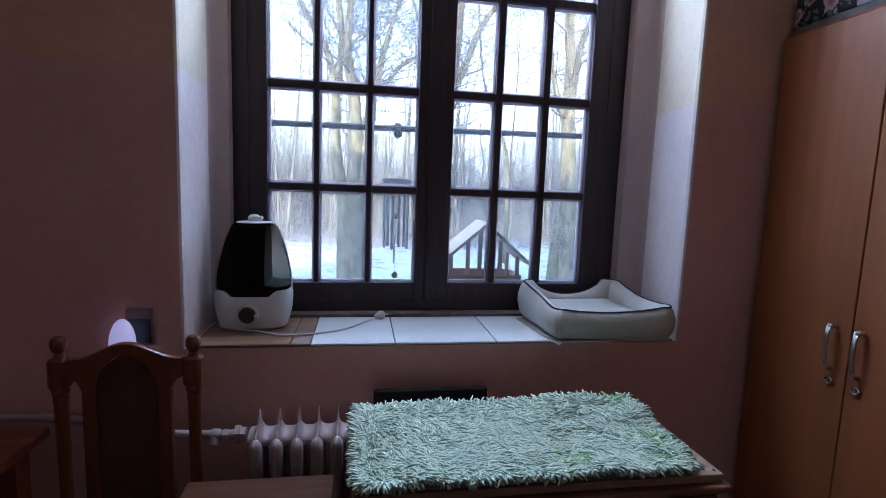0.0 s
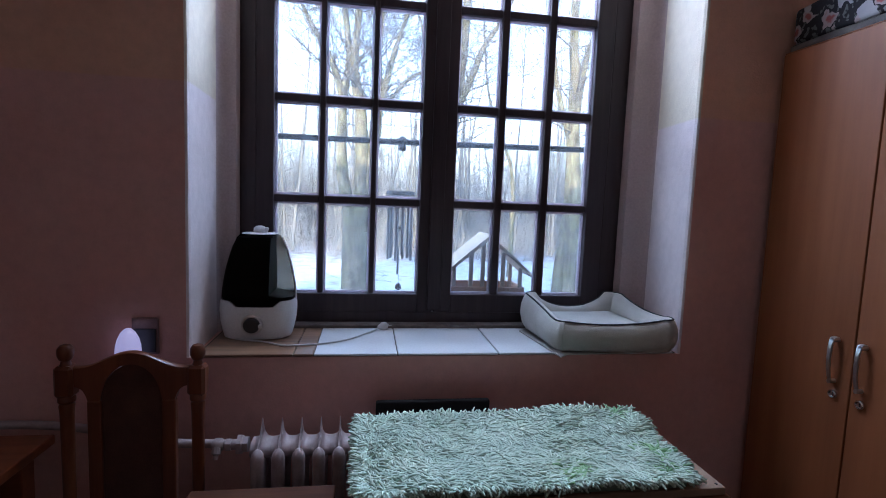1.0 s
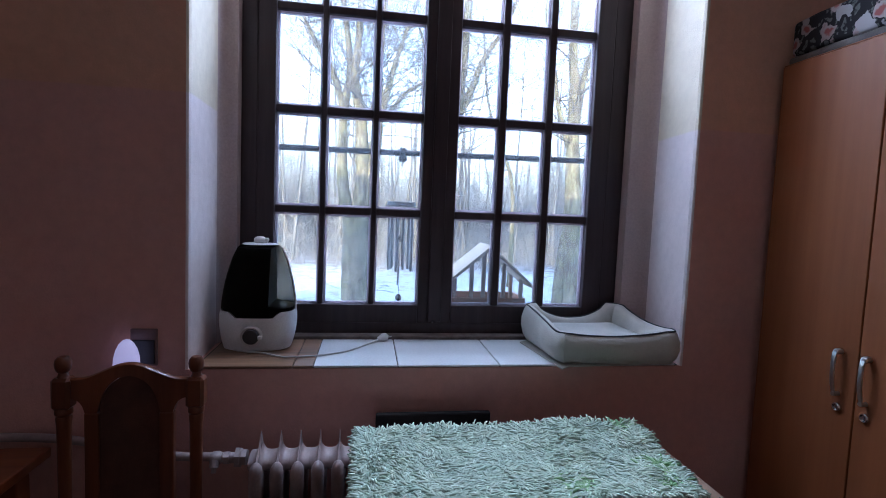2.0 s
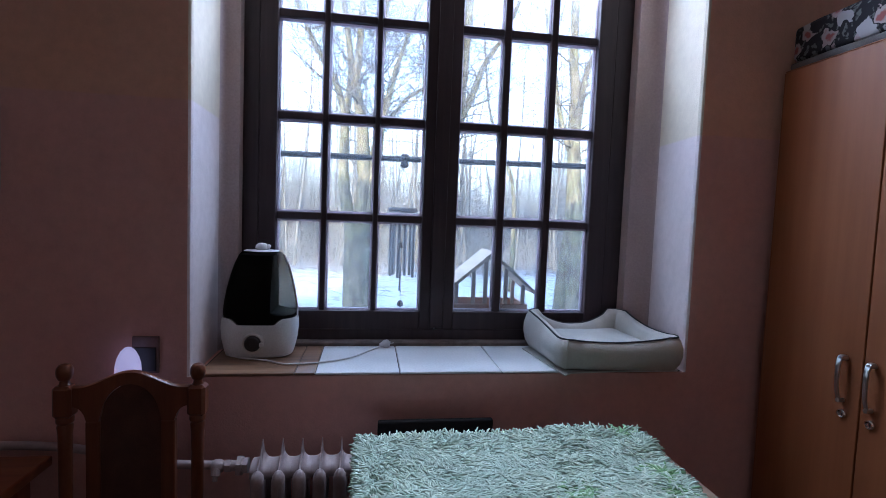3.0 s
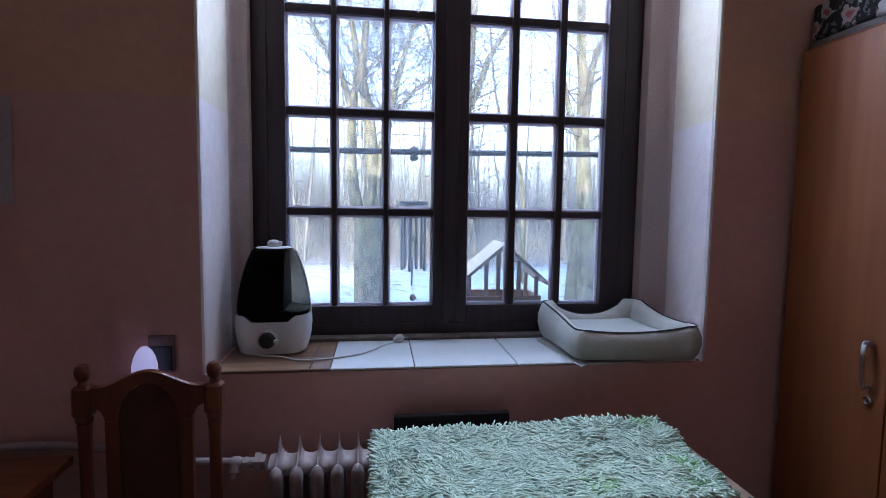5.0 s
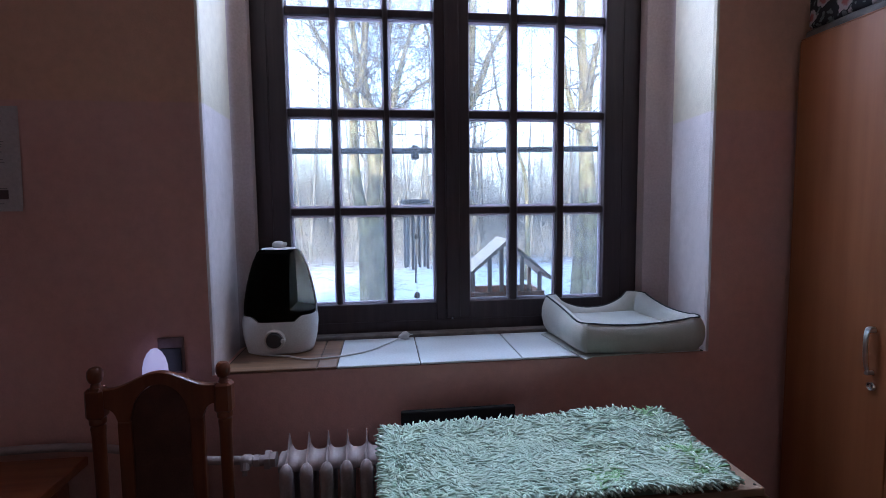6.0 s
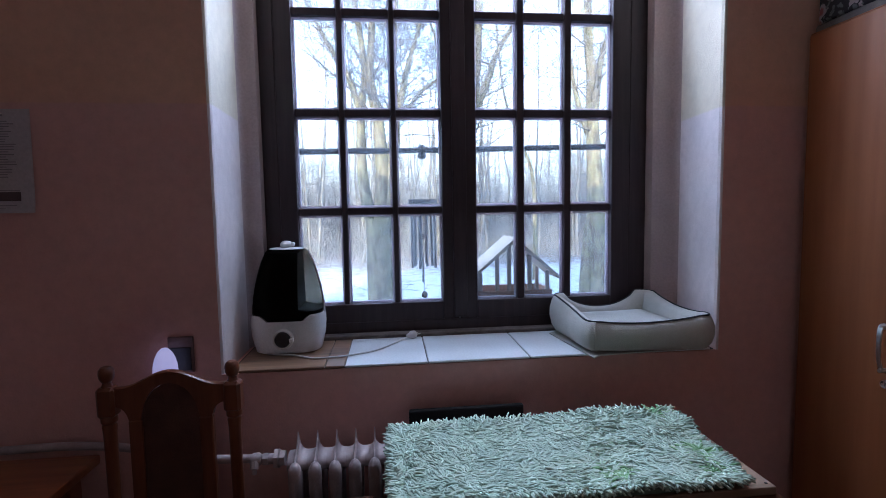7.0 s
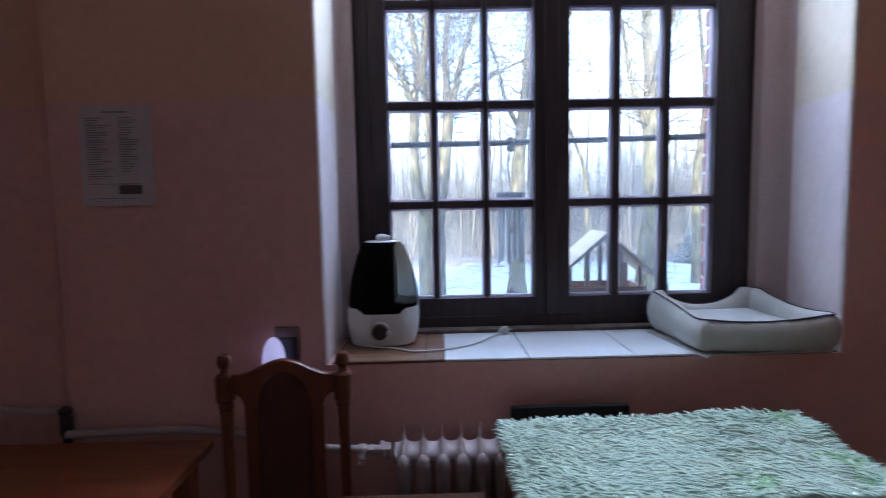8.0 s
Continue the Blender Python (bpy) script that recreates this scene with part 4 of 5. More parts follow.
# ---- radiator and pipes ----
def radiator():
    r = thing("radiator", (-0.008, 1.85, 0.0), "old white-painted ribbed radiator with pointed fins below the window", "radiator")
    r.scale = (1.021, 1.0, 0.983)
    sec = bmesh.new()
    w = 0.0274                                             # half a section's width
    rings = []
    for k in range(13):                                    # the upper hub: a saddle that swells to the fin
        x = -w + 2 * w * k / 12
        q = 1 - abs(x) / w
        rings.append([(x, 0.042 * math.cos(a) * (1 + 0.30 * q * q), 0.732 + ((0.024 + 0.022 * q ** 4) if math.sin(a) > 0 else 0.028) * math.sin(a)) for a in [2 * math.pi * j / 20 for j in range(20)]])
    vr = [[sec.verts.new(p) for p in ring] for ring in rings]
    for a, c in zip(vr, vr[1:]):
        for j in range(20):
            sec.faces.new((a[j], a[(j + 1) % 20], c[(j + 1) % 20], c[j]))
    for y, up in ((-0.070, 1.0), (0.058, 0.965)):          # two columns with rounded shoulders
        add_lathe(sec, [(a, h * up) for a, h in [(0.012, 0.09), (0.0140, 0.12), (0.0150, 0.55), (0.0178, 0.690), (0.0184, 0.726), (0.0165, 0.741), (0.0100, 0.752), (0.004, 0.757)]], 16, (0, y, 0), sx=1.0, sy=1.25)
    fin = [(-0.080, 0.30), (-0.0915, 0.34), (-0.0950, 0.700), (-0.090, 0.738), (-0.058, 0.760), (-0.020, 0.784), (-0.002, 0.817), (0.003, 0.817), (0.022, 0.776), (0.05, 0.744), (0.070, 0.70), (0.070, 0.30)]
    lo = [sec.verts.new((-0.0022 if z < 0.79 else -0.0010, y, z)) for y, z in fin]
    hi = [sec.verts.new((0.0022 if z < 0.79 else 0.0010, y, z)) for y, z in fin]
    m = len(fin)
    sec.faces.new(lo[::-1]), sec.faces.new(hi)
    for i in range(m):
        sec.faces.new((lo[i], lo[(i + 1) % m], hi[(i + 1) % m], hi[i]))
    add_lathe(sec, [(0.028, -w), (0.034, 0), (0.028, w)], 14, (0, 0, 0.13), turn=pose(0, 0, 0, 0, 90, 0))
    add_box(sec, -0.012, 0.012, -0.055, 0.055, 0.0, 0.10, 0.004)
    me = finish("section", sec, RADIATOR_PAINT, 35)
    for i in range(14):
        o = new("section", me)
        o.parent, o.location = r, (0.108 + i * 0.0548, 0, 0)
    t = pose(0, 0, 0, 0, 90, 0)
    v = bmesh.new()
    add_lathe(v, [(0.030, 0.0), (0.030, 0.012), (0.024, 0.016), (0.024, 0.030)], 6, (0.038, 0.01, 0.735), turn=t)
    add_lathe(v, [(0.015, 0), (0.015, 0.03)], 12, (0.014, 0.01, 0.735), turn=t)
    add_lathe(v, [(0.019, 0), (0.019, 0.015)], 6, (0.006, 0.01, 0.735), turn=t)
    part("end_nut", v, RADIATOR_PAINT, r, smooth=35)
    v = bmesh.new()
    add_lathe(v, [(0.016, 0.0), (0.020, 0.006), (0.020, 0.022), (0.015, 0.030)], 12, (-0.030, 0.01, 0.735), turn=t)
    add_lathe(v, [(0.013, 0.0), (0.013, 0.02), (0.007, 0.024), (0.007, 0.036)], 10, (-0.016, 0.0, 0.735), turn=pose(0, 0, 0, 155, 0, 0))
    part("valve", v, RADIATOR_PAINT, r, "small painted valve", 35)


radiator()
pipe = bmesh.new()
add_tube(pipe, spline([(0.0, 1.862, 0.724), (-0.10, 1.866, 0.727), (-0.20, 1.872, 0.732), (-0.30, 1.90, 0.740), (-0.44, 1.945, 0.748), (-0.60, 1.955, 0.757), (-0.80, 1.955, 0.755), (-0.955, 1.955, 0.752)], 6), 0.0125, 12)
tagged(part("heating_pipe", pipe, RADIATOR_PAINT, smooth=50), "white-painted heating pipe along the wall", "pipe")
pipe = bmesh.new()
add_tube(pipe, spline([(-0.968, 2.03, 0.80), (-1.02, 2.045, 0.800), (-1.10, 2.045, 0.792), (-1.35, 2.045, 0.80), (-2.6, 2.045, 0.80)], 6), 0.0135, 12)
tagged(part("heating_pipe", pipe, RADIATOR_PAINT, smooth=50), "white-painted heating pipe along the set-back wall", "pipe")
riser = thing("pipe_riser", (-0.967, 1.97, 0.0), "dark upright pipe with a capped joint", "pipe")
part("tube", add_lathe(bmesh.new(), [(0.013, 0.0), (0.013, 0.76)], 14), DARK_IRON, riser, smooth=50)
part("joint", add_lathe(bmesh.new(), [(0.016, 0.745), (0.018, 0.75), (0.018, 0.80), (0.015, 0.81), (0.019, 0.815), (0.019, 0.828), (0.010, 0.836)], 14), DARK_IRON, riser, smooth=40)


# ---- furniture ----
def wardrobe():
    w = thing("wardrobe", (1.813, 1.611, 0.0), "tall honey-brown laminate wardrobe with two doors", "wardrobe")
    w.scale = (1.12, 1.12, 1.12)
    part("carcass", box(0.018, 0.58, -0.327, 0.328, 0.045, 1.7966, 0.002, 1), WARDROBE_WOOD, w)
    part("plinth", box(0.035, 0.57, -0.32, 0.32, 0.0, 0.045), WARDROBE_WOOD, w)
    part("top_panel", box(0.004, 0.585, -0.329, 0.330, 1.7966, 1.8006, 0.001, 1), WARDROBE_WOOD, w)
    for s in (-1, 1):
        a, c = (0.0018, 0.328) if s > 0 else (-0.327, -0.0018)
        d = part("door", box(-0.001, 0.017, a, c, 0.05, 1.7946, 0.0025), WARDROBE_WOOD, w)
        y = 0.046 if s > 0 else -0.030
        hd = bmesh.new()
        path = spline([(-0.006, 0, 0.9786), (-0.017, 0, 0.9756), (-0.022, -0.001, 0.9586), (-0.024, -0.002, 0.9286), (-0.023, -0.002, 0.8936), (-0.017, -0.001, 0.8656), (-0.010, 0, 0.8556)], 4)
        rows = []
        for k, p in enumerate(path):
            u = k / (len(path) - 1)
            wd = 0.0068 - 0.0030 * u
            dd = (path[min(k + 1, len(path) - 1)] - path[max(k - 1, 0)]).normalized()
            nn = Vector((-dd.z, 0, dd.x)) * 0.0022
            sway = 0.004 * math.sin(math.pi * u) * 1.0
            q = p + Vector((0, y + sway, 0))
            rows.append([hd.verts.new(q + Vector((0, sy * wd, 0)) + sn * nn) for sy, sn in ((-1, -1), (1, -1), (1, 1), (-1, 1))])
        for a2, c2 in zip(rows, rows[1:]):
            for k in range(4):
                hd.faces.new((a2[k], a2[(k + 1) % 4], c2[(k + 1) % 4], c2[k]))
        hd.faces.new(rows[0][::-1]), hd.faces.new(rows[-1])
        add_lathe(hd, [(0.006, 0), (0.006, 0.022)], 10, (-0.022, y, 0.9716), turn=pose(0, 0, 0, 0, 90, 0))
        add_lathe(hd, [(0.006, 0), (0.006, 0.020)], 10, (-0.020, y, 0.8576), turn=pose(0, 0, 0, 0, 90, 0))
        part("handle", hd, STEEL, d, "brushed steel bow handle", 40)
        lk = add_lathe(bmesh.new(), [(0.0125, 0.0), (0.0125, 0.006), (0.010, 0.009), (0.0085, 0.009), (0.0085, 0.005)], 20, (0.0, y - 0.002, 0.8216), turn=pose(0, 0, 0, 0, -90, 0))
        add_box(lk, -0.0075, -0.005, y - 0.0032, y - 0.0008, 0.8156, 0.8276)
        part("lock", lk, CHROME, d, "round chrome lock", 40)


def chair():
    c = thing("dining_chair", (-0.232, 1.82, 0.0), "brown wooden dining chair with turned posts and an arched back", "chair")
    c.scale = (0.979, 1.0, 1.009)
    post = [(0.016, 0.0), (0.019, 0.10), (0.021, 0.40), (0.0225, 0.45), (0.0225, 0.52), (0.018, 0.54), (0.0155, 0.56), (0.0165, 0.70), (0.0175, 0.84), (0.0195, 0.862), (0.0175, 0.868),
            (0.0215, 0.874), (0.0215, 0.884), (0.018, 0.890)]
    knob = [(0.017, 0.968), (0.013, 0.976), (0.011, 0.984), (0.0155, 0.988), (0.0195, 0.998), (0.0205, 1.008), (0.019, 1.018), (0.013, 1.026), (0.004, 1.029)]
    for s in (-1, 1):
        bm = add_lathe(bmesh.new(), post, 20, (s * 0.170, 0, 0))
        add_lathe(bm, knob, 20, (s * 0.170, 0, 0))
        add_box(bm, s * 0.170 - 0.024, s * 0.170 + 0.024, -0.022, 0.022, 0.886, 0.972, 0.008, 1)
        part("back_post", bm, CHAIR_WOOD, c, smooth=30)
    crest = bmesh.new()
    rows = []
    N = 48
    for i in range(N + 1):
        x = -0.149 + 0.298 * i / N
        u = abs(x) / 0.149
        top = 1.011 - 0.042 * (0.5 - 0.5 * math.cos(math.pi * min(1, u * 1.08)))
        ax = abs(x)
        if ax < 0.077:
            low = 0.876 + 0.101 * math.sqrt(max(0.0, 1 - (ax / 0.077) ** 2))
        elif ax < 0.114:
            low = 0.876
        else:
            low = 0.876 + 0.040 * math.sqrt(max(0.0, 1 - ((ax - 0.149) / 0.035) ** 2)) if ax < 0.149 else 0.916
        bow = -0.004 * math.cos(math.pi * u / 2)
        rows.append([crest.verts.new((x, y + bow, z)) for y, z in ((-0.011, low), (0.011, low), (0.011, top - 0.003), (0.006, top), (-0.006, top), (-0.011, top - 0.003))])
    for a, b in zip(rows, rows[1:]):
        for k in range(6):
            crest.faces.new((a[k], a[(k + 1) % 6], b[(k + 1) % 6], b[k]))
    crest.faces.new(rows[0][::-1]), crest.faces.new(rows[-1])
    part("crest_rail", crest, CHAIR_WOOD, c, smooth=40)
    for s in (-1, 1):
        part("stile", box(min(s * 0.077, s * 0.114), max(s * 0.077, s * 0.114), -0.0145, 0.0075, 0.50, 0.8765, 0.004), CHAIR_WOOD, c)
    part("lower_rail", box(-0.150, 0.150, -0.012, 0.008, 0.500 - 0.045, 0.500, 0.004), CHAIR_WOOD, c)
    pad = bmesh.new()
    rows = []
    for i in range(17):
        x = -0.0765 + 0.153 * i / 16
        top = 0.874 + 0.101 * math.sqrt(max(0.0, 1 - (x / 0.0768) ** 2))
        rows.append([pad.verts.new((x, -0.009 - 0.010 * math.sqrt(max(0, 1 - (x / 0.0765) ** 2)) * min(1, 4 * v, 6 * (1 - v)), 0.501 + (top - 0.501) * v)) for v in [k / 12 for k in range(13)]]
                    + [pad.verts.new((x, 0.004, 0.501 + (top - 0.501) * v)) for v in (1, 0)])
    for a, b in zip(rows, rows[1:]):
        for k in range(15):
            pad.faces.new((a[k], a[(k + 1) % 15], b[(k + 1) % 15], b[k]))
    part("back_pad", pad, DARK_CLOTH, c, "dark padded back panel", 60)
    part("seat", box(-0.20, 0.20, -0.40, 0.015, 0.43, 0.465, 0.012, 3), DARK_CLOTH, c, "dark padded seat")
    for s in (-1, 1):
        part("front_leg", add_lathe(bmesh.new(), [(0.014, 0), (0.018, 0.05), (0.020, 0.34), (0.022, 0.43)], 14, (s * 0.175, -0.37, 0)), CHAIR_WOOD, c, smooth=40)
        part("side_rail", box(s * 0.175 - 0.01, s * 0.175 + 0.01, -0.36, -0.015, 0.37, 0.43, 0.003), CHAIR_WOOD, c)


def four_leg_table(name, x0, x1, y0, y1, z, thick, leg, mat, label, category):
    t = thing(name, ((x0 + x1) / 2, (y0 + y1) / 2, 0.0), label, category)
    hx, hy = (x1 - x0) / 2, (y1 - y0) / 2
    part("tabletop", box(-hx, hx, -hy, hy, z - thick, z, 0.004), mat, t)
    part("apron", box(-hx + 0.06, hx - 0.06, hy - 0.075, hy - 0.055, z - thick - 0.09, z - thick), mat, t)
    part("apron", box(-hx + 0.06, hx - 0.06, -hy + 0.055, -hy + 0.075, z - thick - 0.09, z - thick), mat, t)
    for sx in (-1, 1):
        for sy in (-1, 1):
            cx, cy = sx * (hx - 0.035 - leg / 2), sy * (hy - 0.035 - leg / 2)
            part("leg", box(cx - leg / 2, cx + leg / 2, cy - leg / 2, cy + leg / 2, 0, z - thick, 0.004), mat, t)
    return t


def cabinet():
    c = thing("cabinet", (0.813, 1.575, 0.0), "low dark reddish-brown cabinet with an unfinished board on top", "cabinet")
    part("body", box(-0.430, 0.435, -0.165, 0.175, 0.06, 0.762, 0.003), CABINET_WOOD, c)
    part("plinth", box(-0.42, 0.42, -0.15, 0.17, 0.0, 0.06), CABINET_WOOD, c)
    part("moulding", box(-0.442, 0.456, -0.192, 0.175, 0.762, 0.782, 0.007, 3), CABINET_WOOD, c)
    part("top_board", box(-0.438, 0.444, -0.172, 0.175, 0.782, 0.802, 0.003), BOARD_WOOD, c, "pale worn top board")
    for s in (-1, 1):
        d = part("door", box(min(s * 0.002, s * 0.426), max(s * 0.002, s * 0.426), -0.183, -0.165, 0.075, 0.755, 0.004), CABINET_WOOD, c)
        part("knob", add_lathe(bmesh.new(), [(0.006, 0), (0.006, 0.012), (0.013, 0.018), (0.012, 0.025), (0.004, 0.028)], 14, (s * 0.035, -0.183, 0.45), turn=pose(0, 0, 0, 90, 0, 0)), CABINET_WOOD, d, smooth=40)
    for x, y in ((0.430, -0.155), (0.425, 0.10), (0.10, -0.163)):
        part("nail", add_lathe(bmesh.new(), [(0.004, 0.802), (0.003, 0.8035)], 10, (x, y, 0)), DARK_IRON, c)


def strand(v, f, rng, p, d, length, w, rise=0.5, fall=0.26):
    """One soft round yarn end: rises a little, then lies over."""
    side = d.cross(Vector((0, 0, 1)))
    side = (side if side.length > 1e-4 else Vector((1, 0, 0))).normalized()
    k = len(v)
    q, way = p.copy(), (d * 0.8 + Vector((0, 0, rise))).normalized()
    steps, n = 4, 5
    for i in range(steps + 1):
        ww = w * (0.9 if i == 0 else 1.0 if i < steps else 0.8)
        up = way.cross(side).normalized()
        for m in range(n):
            a = 2 * math.pi * m / n
            v.append(q + side * (ww * math.cos(a)) + up * (ww * 0.9 * math.sin(a)))
        q = q + way * (length / steps)
        way = (way + Vector((0, 0, -fall)) + side * rng.gauss(0, 0.15)).normalized()
    for i in range(steps):
        for j in range(n):
            a, b = k + i * n + j, k + i * n + (j + 1) % n
            f.append((a, b, b + n, a + n))
    f.append(tuple(k + steps * n + m for m in range(n)))


def rug():
    o = Vector((0.78, 1.58, 0.802))
    r = thing("shag_rug", o, "pale mint-green shaggy rug draped over the cabinet top", "rug")
    corners = [Vector(q) - o.xy for q in ((0.402, 1.412), (1.158, 1.412), (1.192, 1.758), (0.394, 1.758))]

    def at(u, w):
        return corners[0].lerp(corners[1], u).lerp(corners[3].lerp(corners[2], u), w)

    def lift(u, w):
        b = 0.024 + 0.011 * noise.noise((u * 5, w * 3, 2)) + 0.010 * math.exp(-((u - 0.86) / 0.2) ** 2 - ((w - 0.95) / 0.3) ** 2)
        return max(0.005, b + 0.006 * max(0, w - 0.5))

    bk = bmesh.new()
    grid = [[bk.verts.new((*at(i / 24, j / 12), lift(i / 24, j / 12))) for i in range(25)] for j in range(13)]
    low = [[bk.verts.new((*at(i / 24, j / 12), 0.001)) for i in range(25)] for j in range(13)]
    for j in range(12):
        for i in range(24):
            bk.faces.new((grid[j][i], grid[j][i + 1], grid[j + 1][i + 1], grid[j + 1][i]))
            bk.faces.new((low[j][i], low[j + 1][i], low[j + 1][i + 1], low[j][i + 1]))
    for i in range(24):
        bk.faces.new((low[0][i], low[0][i + 1], grid[0][i + 1], grid[0][i]))
        bk.faces.new((low[12][i + 1], low[12][i], grid[12][i], grid[12][i + 1]))
    for j in range(12):
        bk.faces.new((low[j + 1][0], low[j][0], grid[j][0], grid[j + 1][0]))
        bk.faces.new((low[j][24], low[j + 1][24], grid[j + 1][24], grid[j][24]))
    part("backing", bk, RUG_DARK, r)
    rng = random.Random(3)
    sets = {"pale": ([], []), "green": ([], [])}
    spots = ((0.66, 0.14, 0.055), (0.97, 0.35, 0.045), (0.95, 0.98, 0.035), (0.95, 0.14, 0.035))
    for i in range(13500):
        u, w = rng.random(), rng.random()
        if i % 6 == 0:                                     # a ragged fringe along the edges
            e, k = rng.random(), abs(rng.gauss(0, 0.012))
            u, w = rng.choice(((e, k * 2), (e, 1 - k * 2), (k, e), (1 - k, e)))
        p2 = at(u, w)
        p = Vector((*p2, lift(u, w) - 0.004))
        a = 1.5 * noise.noise((u * 4.0, w * 2.5, 7)) + 0.9 * noise.noise((u * 13, w * 8, 1)) + rng.choice((0.0, 0.0, math.pi)) - 0.25 + rng.gauss(0, 0.5)
        d = Vector((math.cos(a), math.sin(a), 0))
        edge = max(0.0, 1 - min(min(u, 1 - u) / 0.05, min(w, 1 - w) / 0.10))
        out = Vector(((u - 0.5) * 2 if min(u, 1 - u) < 0.05 else 0, (w - 0.5) * 2 if min(w, 1 - w) < 0.10 else 0, 0))
        d = (d * (1 - 0.55 * edge) + out * (1.1 * edge) + Vector((rng.gauss(0, 0.3), rng.gauss(0, 0.3), 0)) * edge).normalized()
        near = min(math.hypot((u - g[0]) / g[2], (w - g[1]) / (2 * g[2])) for g in spots)
        key = "green" if near + rng.gauss(0, 0.35) < 0.75 else "pale"
        tuft = max(0.0, noise.noise((u * 9, w * 6, 4)))
        rise = rng.uniform(0.22, 0.42) + 0.5 * tuft + 0.45 * edge * rng.random()
        strand(*sets[key], rng, p, d, rng.uniform(0.022, 0.036) + 0.012 * edge, rng.uniform(0.0025, 0.0033), rise, rng.uniform(0.18, 0.30))
    tagged(new("pile", mesh_of("pile", *sets["pale"], RUG_MINT)), "pale mint yarn ends", kind="stuff").parent = r
    tagged(new("pile", mesh_of("pile", *sets["green"], RUG_GREEN)), "fresher green yarn ends", kind="stuff").parent = r


wardrobe()
chair()
four_leg_table("table", -1.78, -0.478, 1.10, 1.905, 0.75, 0.028, 0.055, TABLE_WOOD, "dark reddish-brown wooden table against the wall", "table")
four_leg_table("side_table", -0.048, 0.324, 1.34, 1.70, 0.68, 0.022, 0.035, SIDE_WOOD, "small brown wooden side table beside the cabinet", "side table")
cabinet()
rug()
MATT_BLACK = mottled("matt_black", (0.006, 0.006, 0.007), (0.012, 0.011, 0.011), 9.0, 120.0, 0.85)
panel = thing("black_panel", (0.65, 1.955, 0.0), "flat black panel leaning between radiator and wall", "panel")
part("board", box(-0.217, 0.160, -0.012, 0.012, 0.0, 0.806, 0.006), MATT_BLACK, panel)


def soft_block(x0, x1, y0, y1, z0, z1, rad, seed, amp=0.004):
    bm = box(x0, x1, y0, y1, z0, z1, rad, 4)
    bmesh.ops.subdivide_edges(bm, edges=[e for e in bm.edges if e.calc_length() > 0.08], cuts=8, use_grid_fill=True)
    for v in bm.verts:
        if v.co.z > z0 + 0.004:
            v.co += Vector((0.5, 0.5, 1)) * amp * noise.noise(v.co * 14 + Vector((seed, 0, 0)))
    return bm


tagged(part("folded_cloth", soft_block(1.830, 2.306, 1.273, 1.981, 2.0167, 2.0446, 0.010, 3, 0.003), GREY_CLOTH, smooth=60), "grey folded cloth on top of the wardrobe", "cloth")
tagged(part("floral_cushion", soft_block(1.838, 2.328, 1.251, 1.984, 2.047, 2.171, 0.018, 8, 0.007), FLORAL, smooth=60), "dark floral cushion with pink roses on the wardrobe", "cushion")


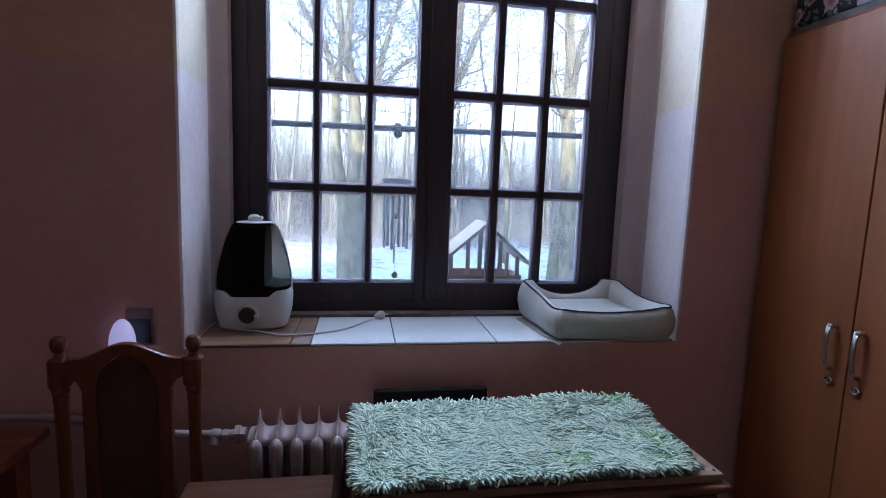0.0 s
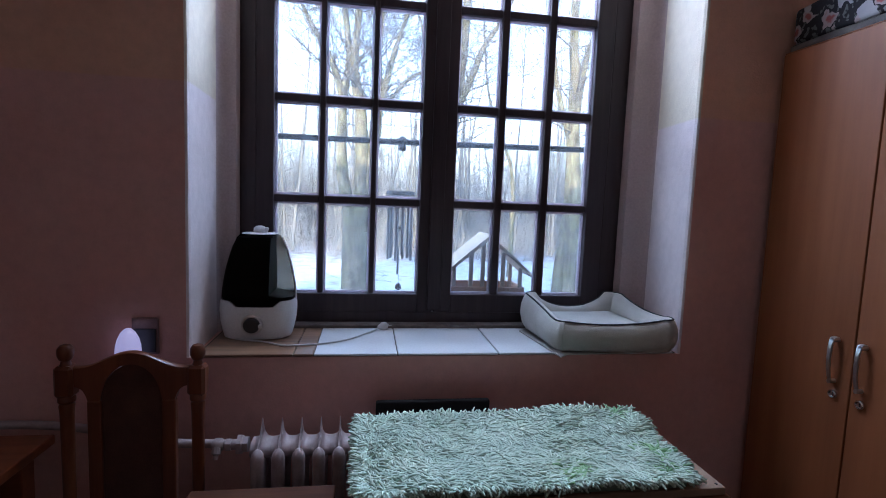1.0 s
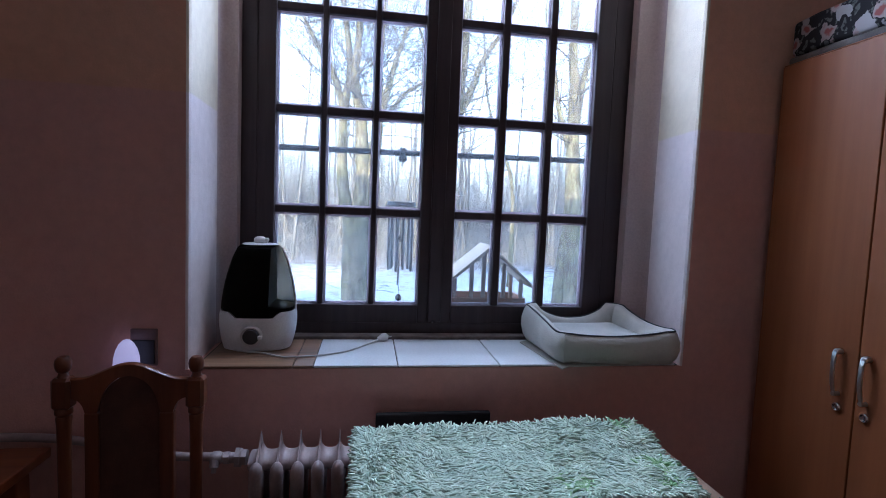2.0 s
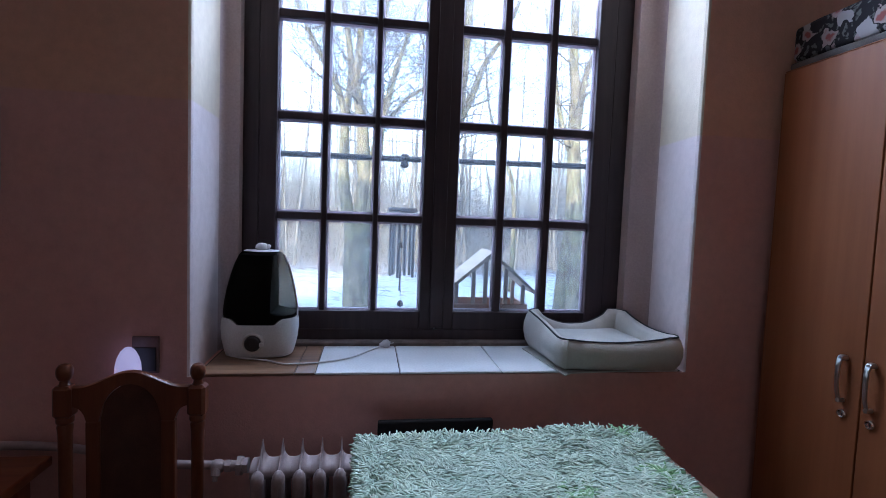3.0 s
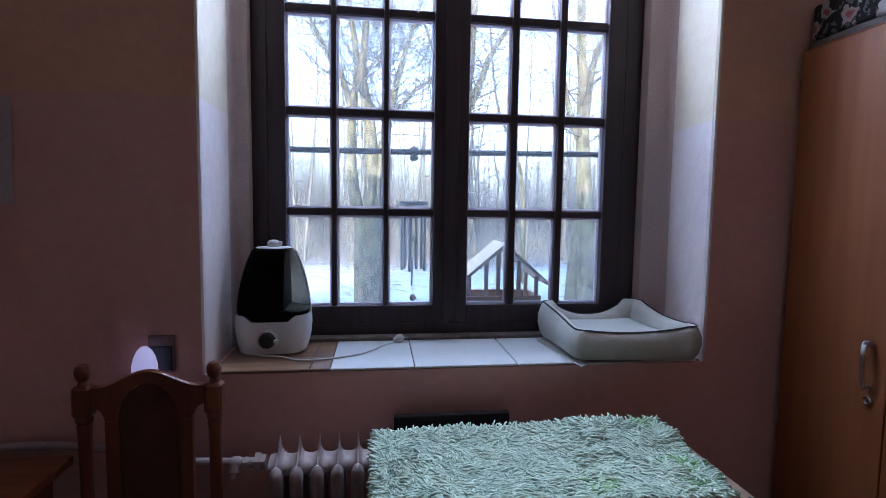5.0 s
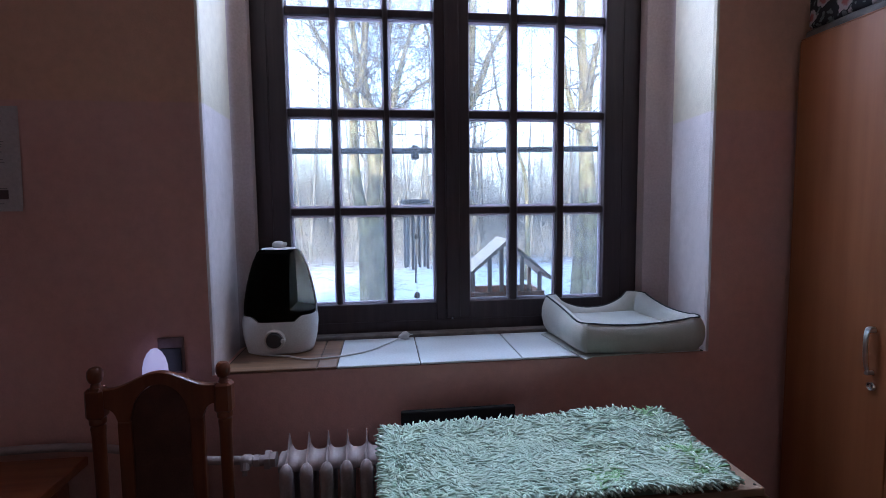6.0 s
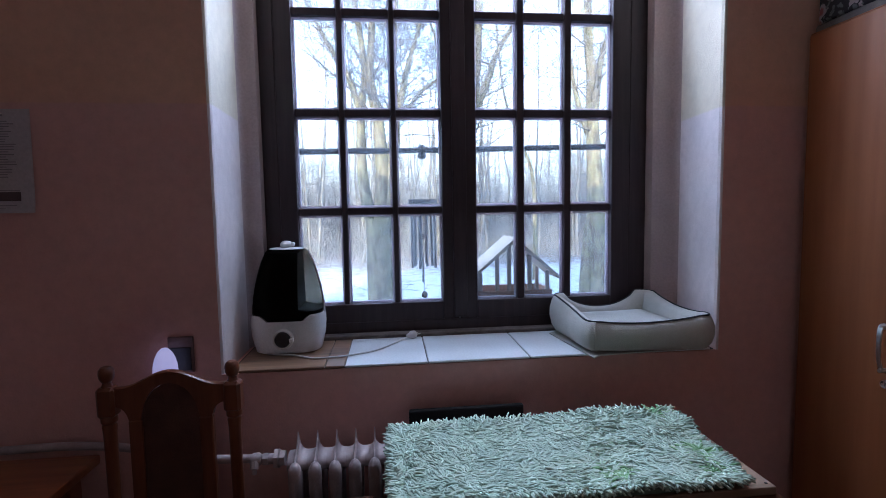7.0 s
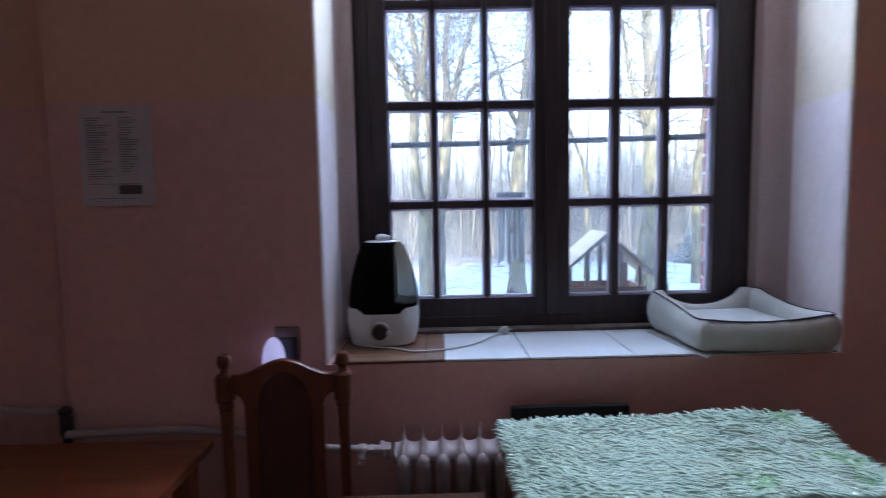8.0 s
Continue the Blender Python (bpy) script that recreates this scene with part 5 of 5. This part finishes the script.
# ---- on the wall ----
sk = thing("wall_socket", (-0.285, 2.0, 1.0), "dark brown wall socket beside the chair", "socket")
part("plate", box(-0.024, 0.052, -0.010, 0.0, -0.045, 0.069, 0.003), SOCKET, sk)
part("cover", box(-0.018, 0.046, -0.014, -0.010, -0.038, 0.036, 0.002), BLACK_PLASTIC, sk, "black socket insert")
nl = thing("night_light", (-0.302, 1.952, 0.924), "glowing white egg-shaped night light plugged in", "night light")
egg = [(0.010, 0.0), (0.026, 0.010), (0.034, 0.028), (0.037, 0.048), (0.0355, 0.070), (0.030, 0.092), (0.021, 0.110), (0.010, 0.121), (0.002, 0.1235)]
part("shade", add_lathe(bmesh.new(), egg, 28, sx=0.94, sy=0.94), GLOW, nl, "glowing egg-shaped shade", 60)
part("plug", box(-0.012, 0.012, 0.026, 0.038, 0.030, 0.060, 0.002), WHITE_PLASTIC, nl)
ps = thing("wall_notice", (-0.765, 1.9985, 1.613), "printed sheet of paper taped to the wall", "paper", rz=0)
ps.scale = (1.06, 1.0, 1.02)
sheet = bmesh.new()
rows = []
for j in range(13):
    z = -0.1485 + 0.297 * j / 12
    row = []
    for i in range(9):
        x = -0.105 + 0.21 * i / 8
        curl = 0.0006 + 0.006 * max(0, (x - 0.05) / 0.055) ** 2 * 0.6 + 0.004 * max(0, (-z - 0.09) / 0.06) ** 2
        row.append((x + 0.002 * z / 0.15, -curl, z))
    rows.append(row)
fr = [[sheet.verts.new(p) for p in row] for row in rows]
bk = [[sheet.verts.new((p[0], p[1] + 0.0004, p[2])) for p in row] for row in rows]
for j in range(12):
    for i in range(8):
        sheet.faces.new((fr[j][i], fr[j][i + 1], fr[j + 1][i + 1], fr[j + 1][i]))
        sheet.faces.new((bk[j][i], bk[j + 1][i], bk[j + 1][i + 1], bk[j][i + 1]))
part("sheet", sheet, PAPER, ps)
rng = random.Random(9)


def ink(name, bars, mat):
    bm = bmesh.new()
    for x, z, w, h in bars:
        add_box(bm, x, x + w, -0.0030 - (0.004 if x + w > 0.07 else 0.0), -0.0012, z, z + h)
    part(name, bm, mat, ps)


lines = [(-0.035, 0.128, 0.07, 0.005)]
for i in range(26):
    z = 0.112 - i * 0.0072
    lines.append((-0.086, z, rng.uniform(0.03, 0.075), 0.0026))
    if i < 23:
        lines.append((0.008, z, rng.uniform(0.025, 0.058), 0.0026))
lines += [(-0.086, -0.084, 0.15, 0.002), (-0.086, -0.128, 0.14, 0.0024), (-0.075, -0.136, 0.10, 0.0024)]
ink("print", lines, INK_GREY)
ink("print_block", [(0.0, -0.114, 0.066, 0.026)], INK_DARK)
